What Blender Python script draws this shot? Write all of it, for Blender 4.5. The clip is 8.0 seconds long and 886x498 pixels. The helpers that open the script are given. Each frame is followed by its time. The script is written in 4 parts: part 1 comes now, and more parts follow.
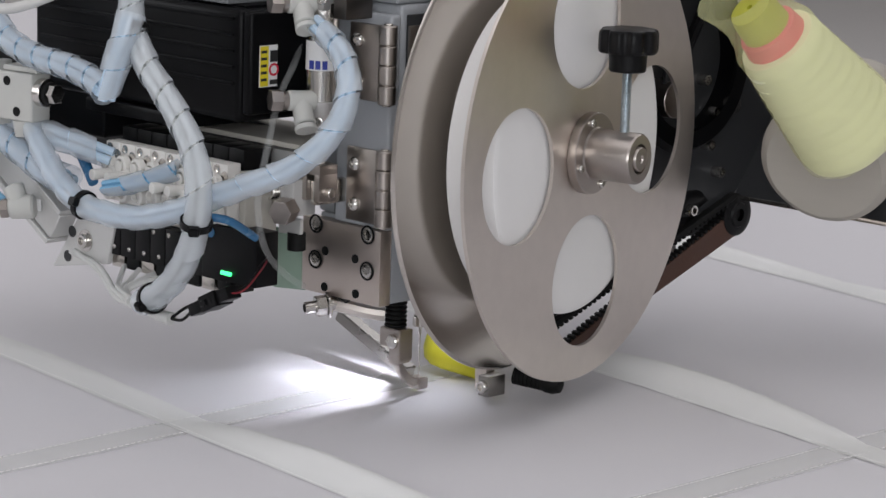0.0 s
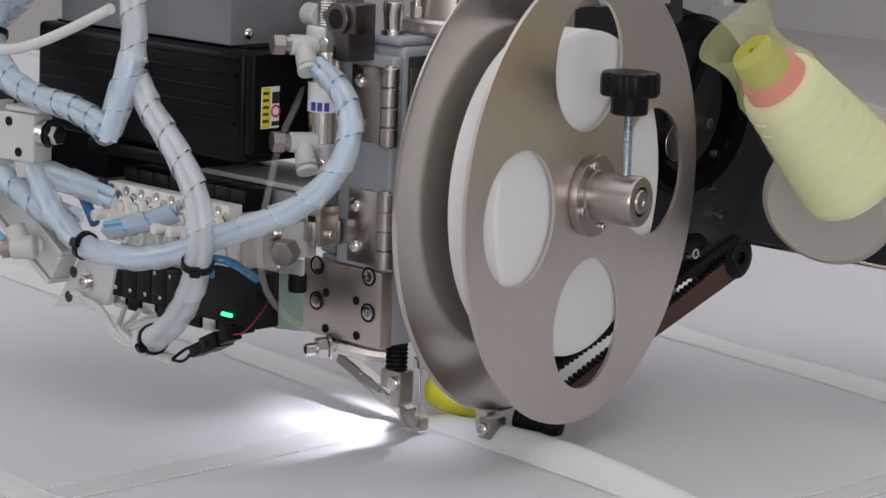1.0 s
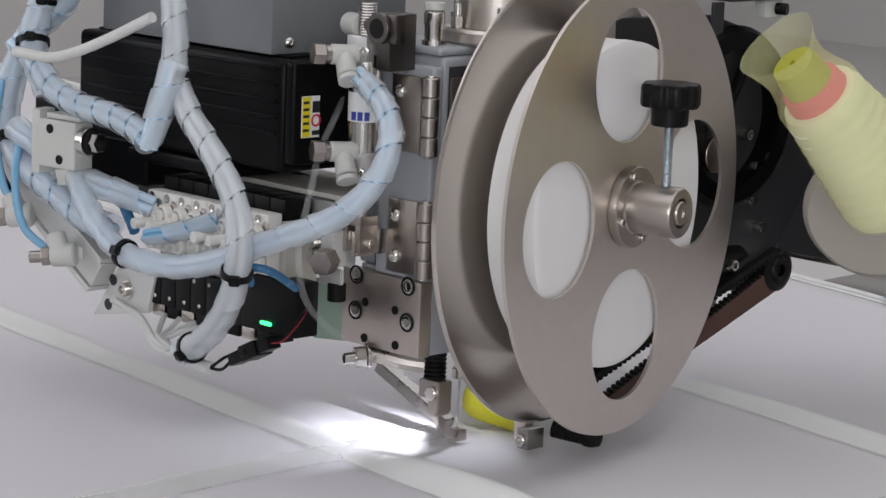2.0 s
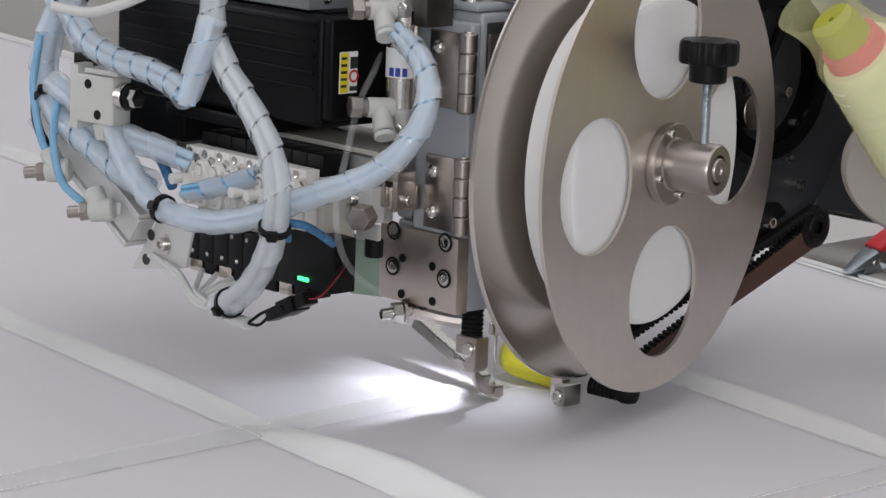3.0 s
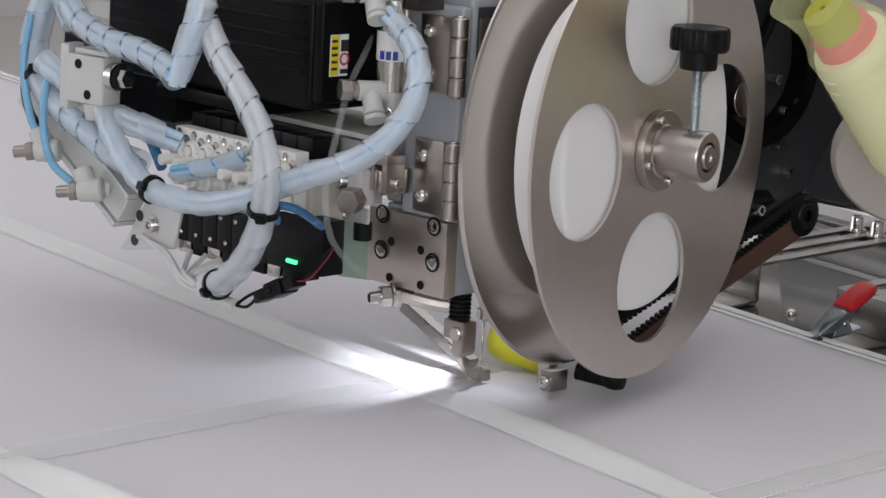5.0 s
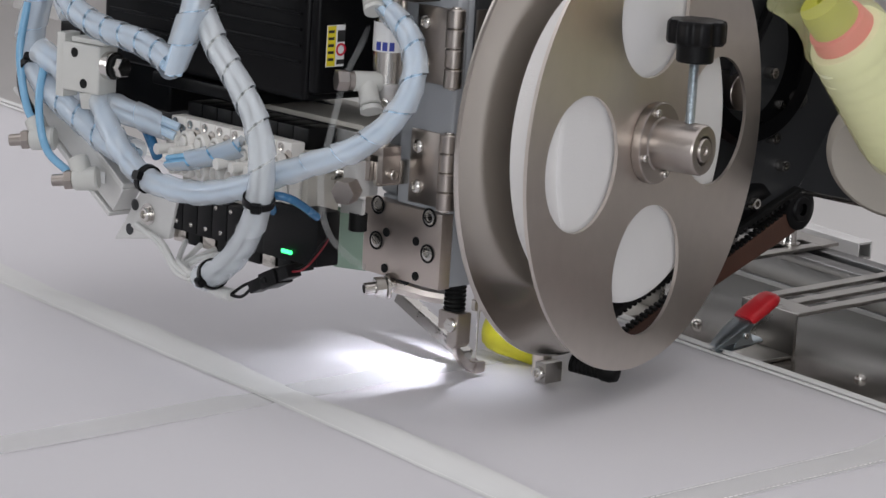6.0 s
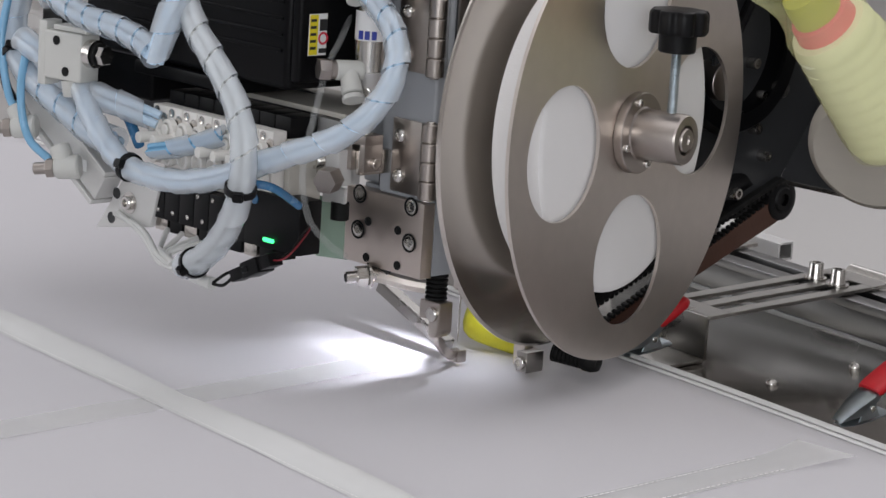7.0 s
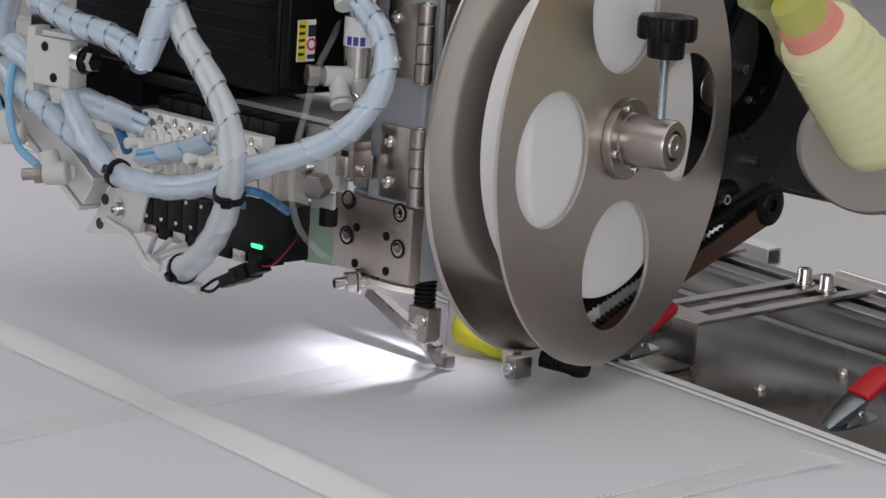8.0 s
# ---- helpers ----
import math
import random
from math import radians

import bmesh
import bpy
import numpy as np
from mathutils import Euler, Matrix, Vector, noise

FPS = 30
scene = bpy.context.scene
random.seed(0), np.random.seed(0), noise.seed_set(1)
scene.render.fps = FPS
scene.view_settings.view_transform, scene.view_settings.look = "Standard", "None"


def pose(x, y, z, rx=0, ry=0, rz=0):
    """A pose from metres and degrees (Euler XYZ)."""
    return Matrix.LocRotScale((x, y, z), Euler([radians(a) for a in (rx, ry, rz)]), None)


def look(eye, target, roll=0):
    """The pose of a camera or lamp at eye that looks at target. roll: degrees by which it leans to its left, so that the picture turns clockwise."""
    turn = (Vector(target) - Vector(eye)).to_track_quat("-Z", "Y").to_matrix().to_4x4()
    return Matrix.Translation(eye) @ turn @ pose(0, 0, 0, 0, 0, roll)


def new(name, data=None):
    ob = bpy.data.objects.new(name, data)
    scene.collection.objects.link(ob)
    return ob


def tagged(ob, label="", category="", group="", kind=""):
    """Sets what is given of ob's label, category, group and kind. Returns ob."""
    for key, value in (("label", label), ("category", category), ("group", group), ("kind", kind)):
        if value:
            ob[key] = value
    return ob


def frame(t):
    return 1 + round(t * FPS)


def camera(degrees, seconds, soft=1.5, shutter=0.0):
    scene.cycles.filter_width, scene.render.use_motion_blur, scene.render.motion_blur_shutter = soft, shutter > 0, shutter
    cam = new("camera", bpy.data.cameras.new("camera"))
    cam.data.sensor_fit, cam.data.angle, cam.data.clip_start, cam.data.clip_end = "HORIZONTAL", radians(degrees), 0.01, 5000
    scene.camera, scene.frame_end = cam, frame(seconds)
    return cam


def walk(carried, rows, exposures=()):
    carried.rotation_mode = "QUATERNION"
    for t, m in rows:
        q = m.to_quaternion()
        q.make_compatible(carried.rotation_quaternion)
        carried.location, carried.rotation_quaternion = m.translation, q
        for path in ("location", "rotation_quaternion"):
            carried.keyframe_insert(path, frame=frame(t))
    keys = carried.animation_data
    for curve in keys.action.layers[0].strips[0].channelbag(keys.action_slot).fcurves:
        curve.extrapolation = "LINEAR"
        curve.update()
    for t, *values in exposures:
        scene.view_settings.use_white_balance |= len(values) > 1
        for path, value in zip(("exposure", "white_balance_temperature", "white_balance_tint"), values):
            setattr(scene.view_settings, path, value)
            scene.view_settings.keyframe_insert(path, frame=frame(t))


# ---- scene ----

# ---- camera: a long lens on a head that pans, tilts and leans a little ----
cam = camera(17.82, 8.0, 1.5)
EYE = Vector((1.29, -1.318, 0.459))
AIM = [  # seconds, heading, dip, lean
    (0.0, 43.959, 11.144, 1.889),
    (0.5, 43.918, 11.019, 1.991),
    (1.0, 44.012, 10.293, 2.095),
    (1.5, 44.300, 10.000, 2.300),
    (1.7, 44.502, 9.963, 2.315),
    (3.0, 45.562, 11.037, 2.370),
    (3.5, 44.997, 11.319, 2.581),
    (4.0, 44.846, 11.396, 2.958),
    (4.5, 45.035, 11.361, 3.044),
    (5.0, 45.311, 11.350, 3.065),
    (6.5, 45.011, 11.625, 3.685),
    (7.0, 44.810, 11.716, 3.713),
    (7.5, 44.737, 11.660, 3.692),
    (8.0, 44.582, 11.582, 3.726),
]


def aimed(yaw, dip, lean):
    y, d = radians(yaw), radians(dip)
    way = Vector((-math.sin(y) * math.cos(d), math.cos(y) * math.cos(d), -math.sin(d)))
    return look(EYE, EYE + way, lean)


walk(cam, [(t, aimed(a, b, c)) for t, a, b, c in AIM],
     [(0.0, -0.05), (1.7, -0.05), (3.0, 0.0), (7.0, 0.0), (7.5, -0.10), (8.0, -0.12)])  # the picture darkens a little at the end

# ---- light: a bright hall with unseen fill lamps added, and the machine's own sewing lamp ----
world = bpy.data.worlds.new("hall_daylight")
scene.world = world
world.use_nodes = True
wn = world.node_tree.nodes
wn["Background"].inputs["Color"].default_value = (0.99, 0.985, 1.0, 1)
wn["Background"].inputs["Strength"].default_value = 0.22


def area_lamp(name, eye, target, sx, sy, watts, colour):
    d = bpy.data.lights.new(name, "AREA")
    d.shape, d.size, d.size_y, d.energy, d.color = "RECTANGLE", sx, sy, watts, colour
    ob = new(name, d)
    ob.matrix_world = look(eye, target)
    return ob


# unseen overhead lamp, added as broad soft fill
area_lamp("overhead_fill_light", (0.4, -0.2, 3.15), (0.4, -0.2, 0), 4.5, 4.5, 50, (0.99, 0.985, 1.035))
# unseen side lamps, added to brighten the disc and machine; no windows there
area_lamp("side_fill_light", (3.9, -4.2, 1.1), (0.0, 0.0, 0.1), 3.6, 2.2, 116, (0.965, 0.985, 1.03))
area_lamp("side_fill_light", (-4.4, -3.6, 1.6), (-0.1, 0.0, 0.1), 3.6, 2.2, 68, (0.965, 0.985, 1.03))
# unseen overhead lamp, added to brighten the floor and wall behind
area_lamp("overhead_fill_light", (-2.2, 4.6, 3.15), (-2.2, 4.6, 0), 4.5, 4.5, 66, (0.99, 0.985, 1.03))
for eye, target, size, blend, watts in (((-0.0080, 0.0015, 0.0605), (-0.058, -0.010, 0.0), 58, 0.65, 0.66),
                                        ((-0.0075, -0.0005, 0.0605), (-0.040, -0.052, 0.0), 68, 0.65, 0.60),
                                        ((0.006, 0.006, 0.0605), (0.000, -0.010, 0.0), 112, 0.8, 0.10)):
    lamp = bpy.data.lights.new("sewing_lamp_light", "SPOT")  # the lamp under the head has three small emitters
    lamp.energy, lamp.color, lamp.shadow_soft_size = watts, (0.86, 0.88, 1.0), 0.0015
    lamp.spot_size, lamp.spot_blend = radians(size), blend
    new("sewing_lamp_light", lamp).matrix_world = look(eye, target)

# ---- materials ----


def material(name, colour, rough=0.5, metal=0.0, vary=0.12, scale=30.0, bump=0.0, bump_scale=200.0,
             stretch=(1, 1, 1), rough_vary=0.1, **more):
    m = bpy.data.materials.new(name)
    m.use_nodes = True
    nt = m.node_tree
    n, l = nt.nodes, nt.links
    b = n["Principled BSDF"]
    co = n.new("ShaderNodeTexCoord")
    mp = n.new("ShaderNodeMapping")
    mp.inputs["Scale"].default_value = stretch
    l.new(co.outputs["Object"], mp.inputs["Vector"])
    big = n.new("ShaderNodeTexNoise")
    big.inputs["Scale"].default_value, big.inputs["Detail"].default_value = scale, 5
    l.new(mp.outputs["Vector"], big.inputs["Vector"])
    fine = n.new("ShaderNodeTexNoise")
    fine.inputs["Scale"].default_value, fine.inputs["Detail"].default_value = bump_scale, 3
    l.new(mp.outputs["Vector"], fine.inputs["Vector"])
    mix = n.new("ShaderNodeMix")
    mix.data_type = "RGBA"
    lo = [c * (1 - vary) for c in colour]
    hi = [min(1, c * (1 + vary)) for c in colour]
    mix.inputs["A"].default_value, mix.inputs["B"].default_value = (*lo, 1), (*hi, 1)
    add = n.new("ShaderNodeMath")
    add.operation = "MULTIPLY_ADD"
    add.inputs[1].default_value = 0.35
    l.new(fine.outputs["Fac"], add.inputs[0])
    sc = n.new("ShaderNodeMath")
    sc.operation = "MULTIPLY"
    sc.inputs[1].default_value = 0.65
    l.new(big.outputs["Fac"], sc.inputs[0])
    l.new(sc.outputs["Value"], add.inputs[2])
    l.new(add.outputs["Value"], mix.inputs["Factor"])
    l.new(mix.outputs["Result"], b.inputs["Base Color"])
    rr = n.new("ShaderNodeMapRange")
    rr.inputs["To Min"].default_value = max(0.02, rough - rough_vary)
    rr.inputs["To Max"].default_value = min(1.0, rough + rough_vary)
    l.new(big.outputs["Fac"], rr.inputs["Value"])
    l.new(rr.outputs["Result"], b.inputs["Roughness"])
    b.inputs["Metallic"].default_value = metal
    if bump:
        bp = n.new("ShaderNodeBump")
        bp.inputs["Strength"].default_value, bp.inputs["Distance"].default_value = bump, 0.001
        l.new(fine.outputs["Fac"], bp.inputs["Height"])
        l.new(bp.outputs["Normal"], b.inputs["Normal"])
    for key, value in more.items():
        b.inputs[key.replace("_", " ")].default_value = value
    return m


def see_through(m, share, tint=(1, 1, 1)):
    """Lets a share of the light straight through a thin plastic."""
    n, l = m.node_tree.nodes, m.node_tree.links
    out, b = n["Material Output"], n["Principled BSDF"]
    tr = n.new("ShaderNodeBsdfTransparent")
    tr.inputs["Color"].default_value = (*tint, 1)
    mx = n.new("ShaderNodeMixShader")
    mx.inputs[0].default_value = share
    l.new(b.outputs[0], mx.inputs[1])
    l.new(tr.outputs[0], mx.inputs[2])
    l.new(mx.outputs[0], out.inputs["Surface"])
    return m


STEEL = material("brushed_stainless", (0.69, 0.635, 0.585), 0.37, 1.0, 0.14, 13, 0.0, 90, (1, 1, 1), 0.10)
STEEL_DARK = material("rolled_steel", (0.64, 0.60, 0.555), 0.23, 1.0, 0.14, 13, 0.0, 90, (1, 1, 1), 0.12)
CHROME = material("bright_plating", (0.62, 0.60, 0.57), 0.22, 1.0, 0.10, 60)
NICKEL = material("nickel_plate", (0.42, 0.38, 0.35), 0.32, 1.0, 0.10, 30, 0.04, 500)
PLATE = material("ground_steel_plate", (0.64, 0.57, 0.52), 0.42, 1.0, 0.06, 40, 0.06, 300, (6, 1, 1))
ZINC = material("zinc_plate", (0.50, 0.55, 0.58), 0.32, 1.0, 0.15, 90)
STRIP = material("mirror_rolled_strip", (0.23, 0.207, 0.18), 0.13, 1.0, 0.08, 9, 0.03, 160, (1, 1, 1), 0.07)
DARK_STEEL = material("dark_brown_steel", (0.13, 0.118, 0.110), 0.40, 1.0, 0.12, 40, 0.04, 400)
RAIL = material("dull_aluminium_rail", (0.25, 0.247, 0.245), 0.30, 1.0, 0.08, 30, 0.03, 300, (0.1, 1, 1))
ALU = material("anodised_aluminium", (0.62, 0.61, 0.60), 0.45, 0.75, 0.06, 40, 0.03, 400)
BRACKET = material("dull_stainless", (0.34, 0.325, 0.305), 0.30, 1.0, 0.08, 20, 0.04, 400)
ALU_PALE = material("satin_pale_aluminium", (0.60, 0.595, 0.58), 0.48, 0.25, 0.07, 40, 0.03, 400)
GREY_PAINT = material("grey_machine_paint", (0.34, 0.355, 0.375), 0.42, 0.0, 0.06, 25, 0.04, 600)
# besides real paint, darkens the rail slot and bracket holes as painted shade
GREY_DARK = material("dark_grey_paint_and_shade", (0.034, 0.035, 0.037), 0.42, 0.0, 0.12, 20, 0.04, 500, Specular_IOR_Level=0.3)
GREY_BOX = material("satin_grey_box", (0.20, 0.208, 0.216), 0.42, 0.2, 0.05, 15, 0.03, 500)
BLACK = material("black_plastic", (0.005, 0.005, 0.0055), 0.38, 0.0, 0.3, 60, 0.05, 500, Specular_IOR_Level=0.17)
BLACK_PAINT = material("black_motor_paint", (0.004, 0.004, 0.0045), 0.34, 0.0, 0.3, 22, 0.03, 300, Specular_IOR_Level=0.11)
# real rubber parts, and also the painted shade in holes
RUBBER = material("black_rubber_and_hole_shade", (0.008, 0.008, 0.008), 0.6, 0.0, 0.3, 80, 0.1, 400, Specular_IOR_Level=0.17)
BELT = material("brown_belt_back", (0.075, 0.032, 0.02), 0.55, 0.0, 0.25, 60, 0.2, 500)
WHITE_PLASTIC = material("ivory_plastic", (0.76, 0.74, 0.70), 0.42, 0.0, 0.05, 60, 0.0, 300)
CREAM = material("cream_aluminium", (0.50, 0.48, 0.43), 0.5, 0.2, 0.06, 60)
GREY_FIT = material("pale_grey_plastic", (0.55, 0.55, 0.52), 0.42, 0.0, 0.06, 60)
FELT = material("white_fleece_tape", (0.80, 0.79, 0.78), 0.95, 0.0, 0.03, 60, 0.2, 900)
CLOTH = material("white_woven_fabric", (0.655, 0.640, 0.662), 0.9, 0.0, 0.035, 4, 0.25, 1800, (1, 1, 1), 0.05, Sheen_Weight=0.1)
TAPE = see_through(material("satin_tape", (0.80, 0.80, 0.785), 0.55, 0.0, 0.04, 30, 0.1, 900), 0.15)
TAPE_THIN = see_through(material("thin_interfacing", (0.86, 0.86, 0.84), 0.7, 0.0, 0.05, 40, 0.2, 900), 0.58)
WRAP = see_through(material("spiral_wrap", (0.94, 0.95, 0.96), 0.16, 0.0, 0.04, 50, 0.0, 200, Specular_IOR_Level=0.7), 0.60, (0.93, 0.97, 1.0))
BLUE_TUBE = material("blue_air_hose", (0.04, 0.15, 0.30), 0.25, 0.0, 0.1, 60)
SKY_TUBE = material("sky_blue_air_hose", (0.20, 0.42, 0.62), 0.25, 0.0, 0.1, 60)
DARK_RED = material("dark_red_lead", (0.22, 0.01, 0.02), 0.45)
PALE_TUBE = material("pale_air_hose", (0.52, 0.66, 0.79), 0.35, 0.0, 0.1, 60)
CLEAR = see_through(material("clear_hose", (0.85, 0.87, 0.86), 0.08, 0.0, 0.05, 60, Specular_IOR_Level=0.7), 0.90)
THREAD = material("pale_yellow_thread", (0.86, 0.87, 0.66), 0.75, 0.0, 0.08, 24, 0.35, 500, (1, 1, 6))
THREAD_BEIGE = material("beige_thread", (0.44, 0.41, 0.36), 0.85, 0.0, 0.06, 30, 0.35, 500, (1, 1, 6))
LIME = material("lime_plastic", (0.42, 0.42, 0.04), 0.5, 0.0, 0.1, 50)
PINK = material("pink_plastic", (0.80, 0.10, 0.19), 0.5, 0.0, 0.08, 50)
NET = see_through(material("yellow_net", (0.90, 0.90, 0.50), 0.7, 0.0, 0.1, 60), 0.74, (1.0, 1.0, 0.92))
YELLOW = material("yellow_tape", (0.62, 0.58, 0.03), 0.5, 0.0, 0.12, 60, 0.2, 200)
RED = material("red_rubber_grip", (0.50, 0.012, 0.02), 0.4, 0.0, 0.1, 80)
GREEN_SHEET = see_through(material("green_guard_sheet", (0.30, 0.42, 0.33), 0.35, 0.0, 0.08, 30), 0.35, (0.85, 0.95, 0.88))
LABEL = material("white_label", (0.80, 0.80, 0.80), 0.45, 0.0, 0.03, 60)
INK_BLUE = material("blue_ink", (0.03, 0.05, 0.32), 0.5)
INK_YELLOW = material("yellow_ink", (0.75, 0.62, 0.02), 0.5)
INK_RED = material("red_ink", (0.60, 0.02, 0.05), 0.5)
INK_BLACK = material("black_ink", (0.02, 0.02, 0.02), 0.5)
FLOOR = material("grey_floor_paint", (0.70, 0.685, 0.67), 0.6, 0.0, 0.05, 2, 0.05, 60)
WALL = material("pale_wall_paint", (0.72, 0.70, 0.69), 0.8, 0.0, 0.03, 1.5, 0.04, 80)
WIRE_WHITE = material("white_cable", (0.62, 0.62, 0.60), 0.45)
GLOW = material("green_indicator", (0.05, 0.7, 0.2), 0.4, Emission_Color=(0.05, 1.0, 0.25, 1), Emission_Strength=2.5)
GLOW_WHITE = material("lamp_lens", (0.9, 0.9, 0.9), 0.4, Emission_Color=(0.9, 0.95, 1.0, 1), Emission_Strength=6.0)

# ---- shapes ----


def part(name, bm, mat, parent=None, label="", smooth=40):
    me = bpy.data.meshes.new(name)
    bmesh.ops.recalc_face_normals(bm, faces=bm.faces)
    bm.to_mesh(me)
    bm.free()
    me.materials.append(mat)
    if smooth:
        me.polygons.foreach_set("use_smooth", [True] * len(me.polygons))
        me.set_sharp_from_angle(angle=radians(smooth))
    ob = new(name, me)
    if parent:
        ob.parent = parent
    if label:
        ob["label"] = label
    return ob


def thing(name, label, category, group="", kind=""):
    return tagged(new(name), label, category, group, kind)


def move(bm, m, verts=None):
    bmesh.ops.transform(bm, matrix=m, verts=verts or bm.verts)
    return bm


def block(x0, x1, y0, y1, z0, z1, bevel=0.0008, segs=2, bm=None):
    out = bmesh.new()
    r = bmesh.ops.create_cube(out, size=1)
    move(out, Matrix.Translation(((x0 + x1) / 2, (y0 + y1) / 2, (z0 + z1) / 2)) @ Matrix.Diagonal((x1 - x0, y1 - y0, z1 - z0, 1)))
    if bevel:
        bmesh.ops.bevel(out, geom=out.edges[:], offset=bevel, segments=segs, affect="EDGES", profile=0.6)
    return join(bm, out) if bm else out


def join(bm, other):
    me = bpy.data.meshes.new("tmp")
    other.to_mesh(me)
    other.free()
    bm.from_mesh(me)
    bpy.data.meshes.remove(me)
    return bm


def along(p, q):
    """A pose at p whose z axis points to q."""
    p, q = Vector(p), Vector(q)
    return Matrix.Translation(p) @ (q - p).to_track_quat("Z", "Y").to_matrix().to_4x4()


def turned(profile, p=(0, 0, 0), q=(0, 0, 1), segs=40, bm=None):
    """A lathe of (radius, height) rows about the axis from p to q; heights in metres from p."""
    out = bmesh.new()
    rings = []
    for r, h in profile:
        rings.append([out.verts.new((r * math.cos(a), r * math.sin(a), h)) for a in
                      (2 * math.pi * i / segs for i in range(segs))] if r > 1e-6 else [out.verts.new((0, 0, h))])
    for a, b in zip(rings, rings[1:]):
        for i in range(segs):
            j = (i + 1) % segs
            ring = [a[i % len(a)], a[j % len(a)], b[j % len(b)], b[i % len(b)]]
            uniq = list(dict.fromkeys(ring))
            if len(uniq) > 2:
                out.faces.new(uniq)
    move(out, along(p, q))
    return join(bm, out) if bm else out


def rod(p, q, r, r2=None, segs=24, bevel=0.0004, bm=None):
    h = (Vector(q) - Vector(p)).length
    r2 = r if r2 is None else r2
    b = min(bevel, r * 0.4, r2 * 0.4, h * 0.3)
    return turned([(0, 0), (r - b, 0), (r, b), (r2, h - b), (r2 - b, h), (0, h)], p, q, segs, bm)


def curve_points(points, step=0.002):
    """A smooth line through the points, evenly stepped."""
    p = [Vector(a) for a in points]
    p = [2 * p[0] - p[1]] + p + [2 * p[-1] - p[-2]]
    dense = []
    for i in range(1, len(p) - 2):
        for k in range(20):
            t = k / 20
            a, b, c, d = p[i - 1:i + 3]
            dense.append(0.5 * ((2 * b) + (c - a) * t + (2 * a - 5 * b + 4 * c - d) * t * t + (3 * b - a - 3 * c + d) * t ** 3))
    dense.append(p[-2])
    out, left = [dense[0]], step
    for a, b in zip(dense, dense[1:]):
        l = (b - a).length
        while l >= left and l > 0:
            a = a + (b - a) * (left / l)
            out.append(a.copy())
            l = (b - a).length
            left = step
        left -= l
    return out


def frames_along(line):
    """A tangent and two sides at each point, carried on without twist."""
    out = []
    side = None
    for i in range(len(line)):
        t = (line[min(i + 1, len(line) - 1)] - line[max(i - 1, 0)]).normalized()
        if side is None:
            side = t.cross(Vector((0, 0, 1)))
            if side.length < 0.1:
                side = t.cross(Vector((1, 0, 0)))
        side = (side - t * side.dot(t)).normalized()
        out.append((t, side.copy(), t.cross(side)))
    return out


def hose(points, r, segs=12, step=0.003, bm=None, off=(0, 0)):
    line = curve_points(points, step)
    fr = frames_along(line)
    out = bm or bmesh.new()
    last = None
    for c, (t, s, u) in zip(line, fr):
        c = c + s * off[0] + u * off[1]
        ring = [out.verts.new(c + r * (math.cos(a) * s + math.sin(a) * u)) for a in
                (2 * math.pi * k / segs for k in range(segs))]
        if last:
            for k in range(segs):
                out.faces.new((last[k], last[(k + 1) % segs], ring[(k + 1) % segs], ring[k]))
        else:
            out.faces.new(ring[::-1])
        last = ring
    out.faces.new(last)
    return out


def spiral(points, r, pitch, cover=0.93, around=16, flare=0.0007):
    """A band of plastic wound in a spiral about a line, each turn a little flared over the next."""
    line = curve_points(points, 0.001)
    fr = frames_along(line)
    n = len(line) - 1
    total = n * 0.001
    out = bmesh.new()
    last = None
    for i in range(int(total / pitch * around)):
        phi = 2 * math.pi * i / around
        row = []
        for v in (0.0, 0.5, 1.0):
            s = min(max((i / around + v * cover) * pitch, 0), total - 1e-6) / 0.001
            k = int(s)
            c = line[k].lerp(line[min(k + 1, n)], s - k)
            t, a, b = fr[k]
            row.append(out.verts.new(c + (r + flare * v) * (math.cos(phi) * a + math.sin(phi) * b)))
        if last:
            for k in range(2):
                out.faces.new((last[k], last[k + 1], row[k + 1], row[k]))
        last = row
    bmesh.ops.solidify(out, geom=out.faces[:], thickness=0.0006)
    return out


def prism(outline, depth, bevel=0.0005, bm=None):
    """A plate with an outline in x and z, going back in y by depth."""
    out = bmesh.new()
    f = out.faces.new([out.verts.new((x, 0, z)) for x, z in outline])
    e = bmesh.ops.extrude_face_region(out, geom=[f])
    bmesh.ops.translate(out, verts=[v for v in e["geom"] if isinstance(v, bmesh.types.BMVert)], vec=(0, depth, 0))
    if bevel:
        bmesh.ops.bevel(out, geom=out.edges[:], offset=bevel, segments=2, affect="EDGES")
    return join(bm, out) if bm else out


def socket_screw(parent, at, way, r=0.0042, h=0.004, mat=None, washer=False, name="socket_screw"):
    """A cap screw with a hexagon socket; at: the seat of its head."""
    at, way = Vector(at), Vector(way).normalized()
    bm = turned([(0, -0.001), (r * 0.92, -0.001), (r, 0), (r, h * 0.85), (r * 0.88, h), (r * 0.56, h), (r * 0.50, h * 0.45), (0, h * 0.4)],
                at, at + way, 18)
    if washer:
        turned([(r * 0.6, 0), (r * 1.5, 0), (r * 1.5, 0.0009), (r * 0.6, 0.0009)], at, at + way, 20, bm)
    return part(name, bm, mat or CHROME, parent)


def pan_screw(parent, at, way, r=0.0035, mat=None, name="pan_screw"):
    at, way = Vector(at), Vector(way).normalized()
    bm = turned([(0, -0.0005), (r, -0.0005), (r, r * 0.2), (r * 0.8, r * 0.55), (r * 0.4, r * 0.72), (r * 0.35, r * 0.4), (0, r * 0.4)], at, at + way, 16)
    return part(name, bm, mat or CHROME, parent)


def hexagon(p, q, r, bm=None):
    return rod(p, q, r, None, 6, 0.0004, bm)


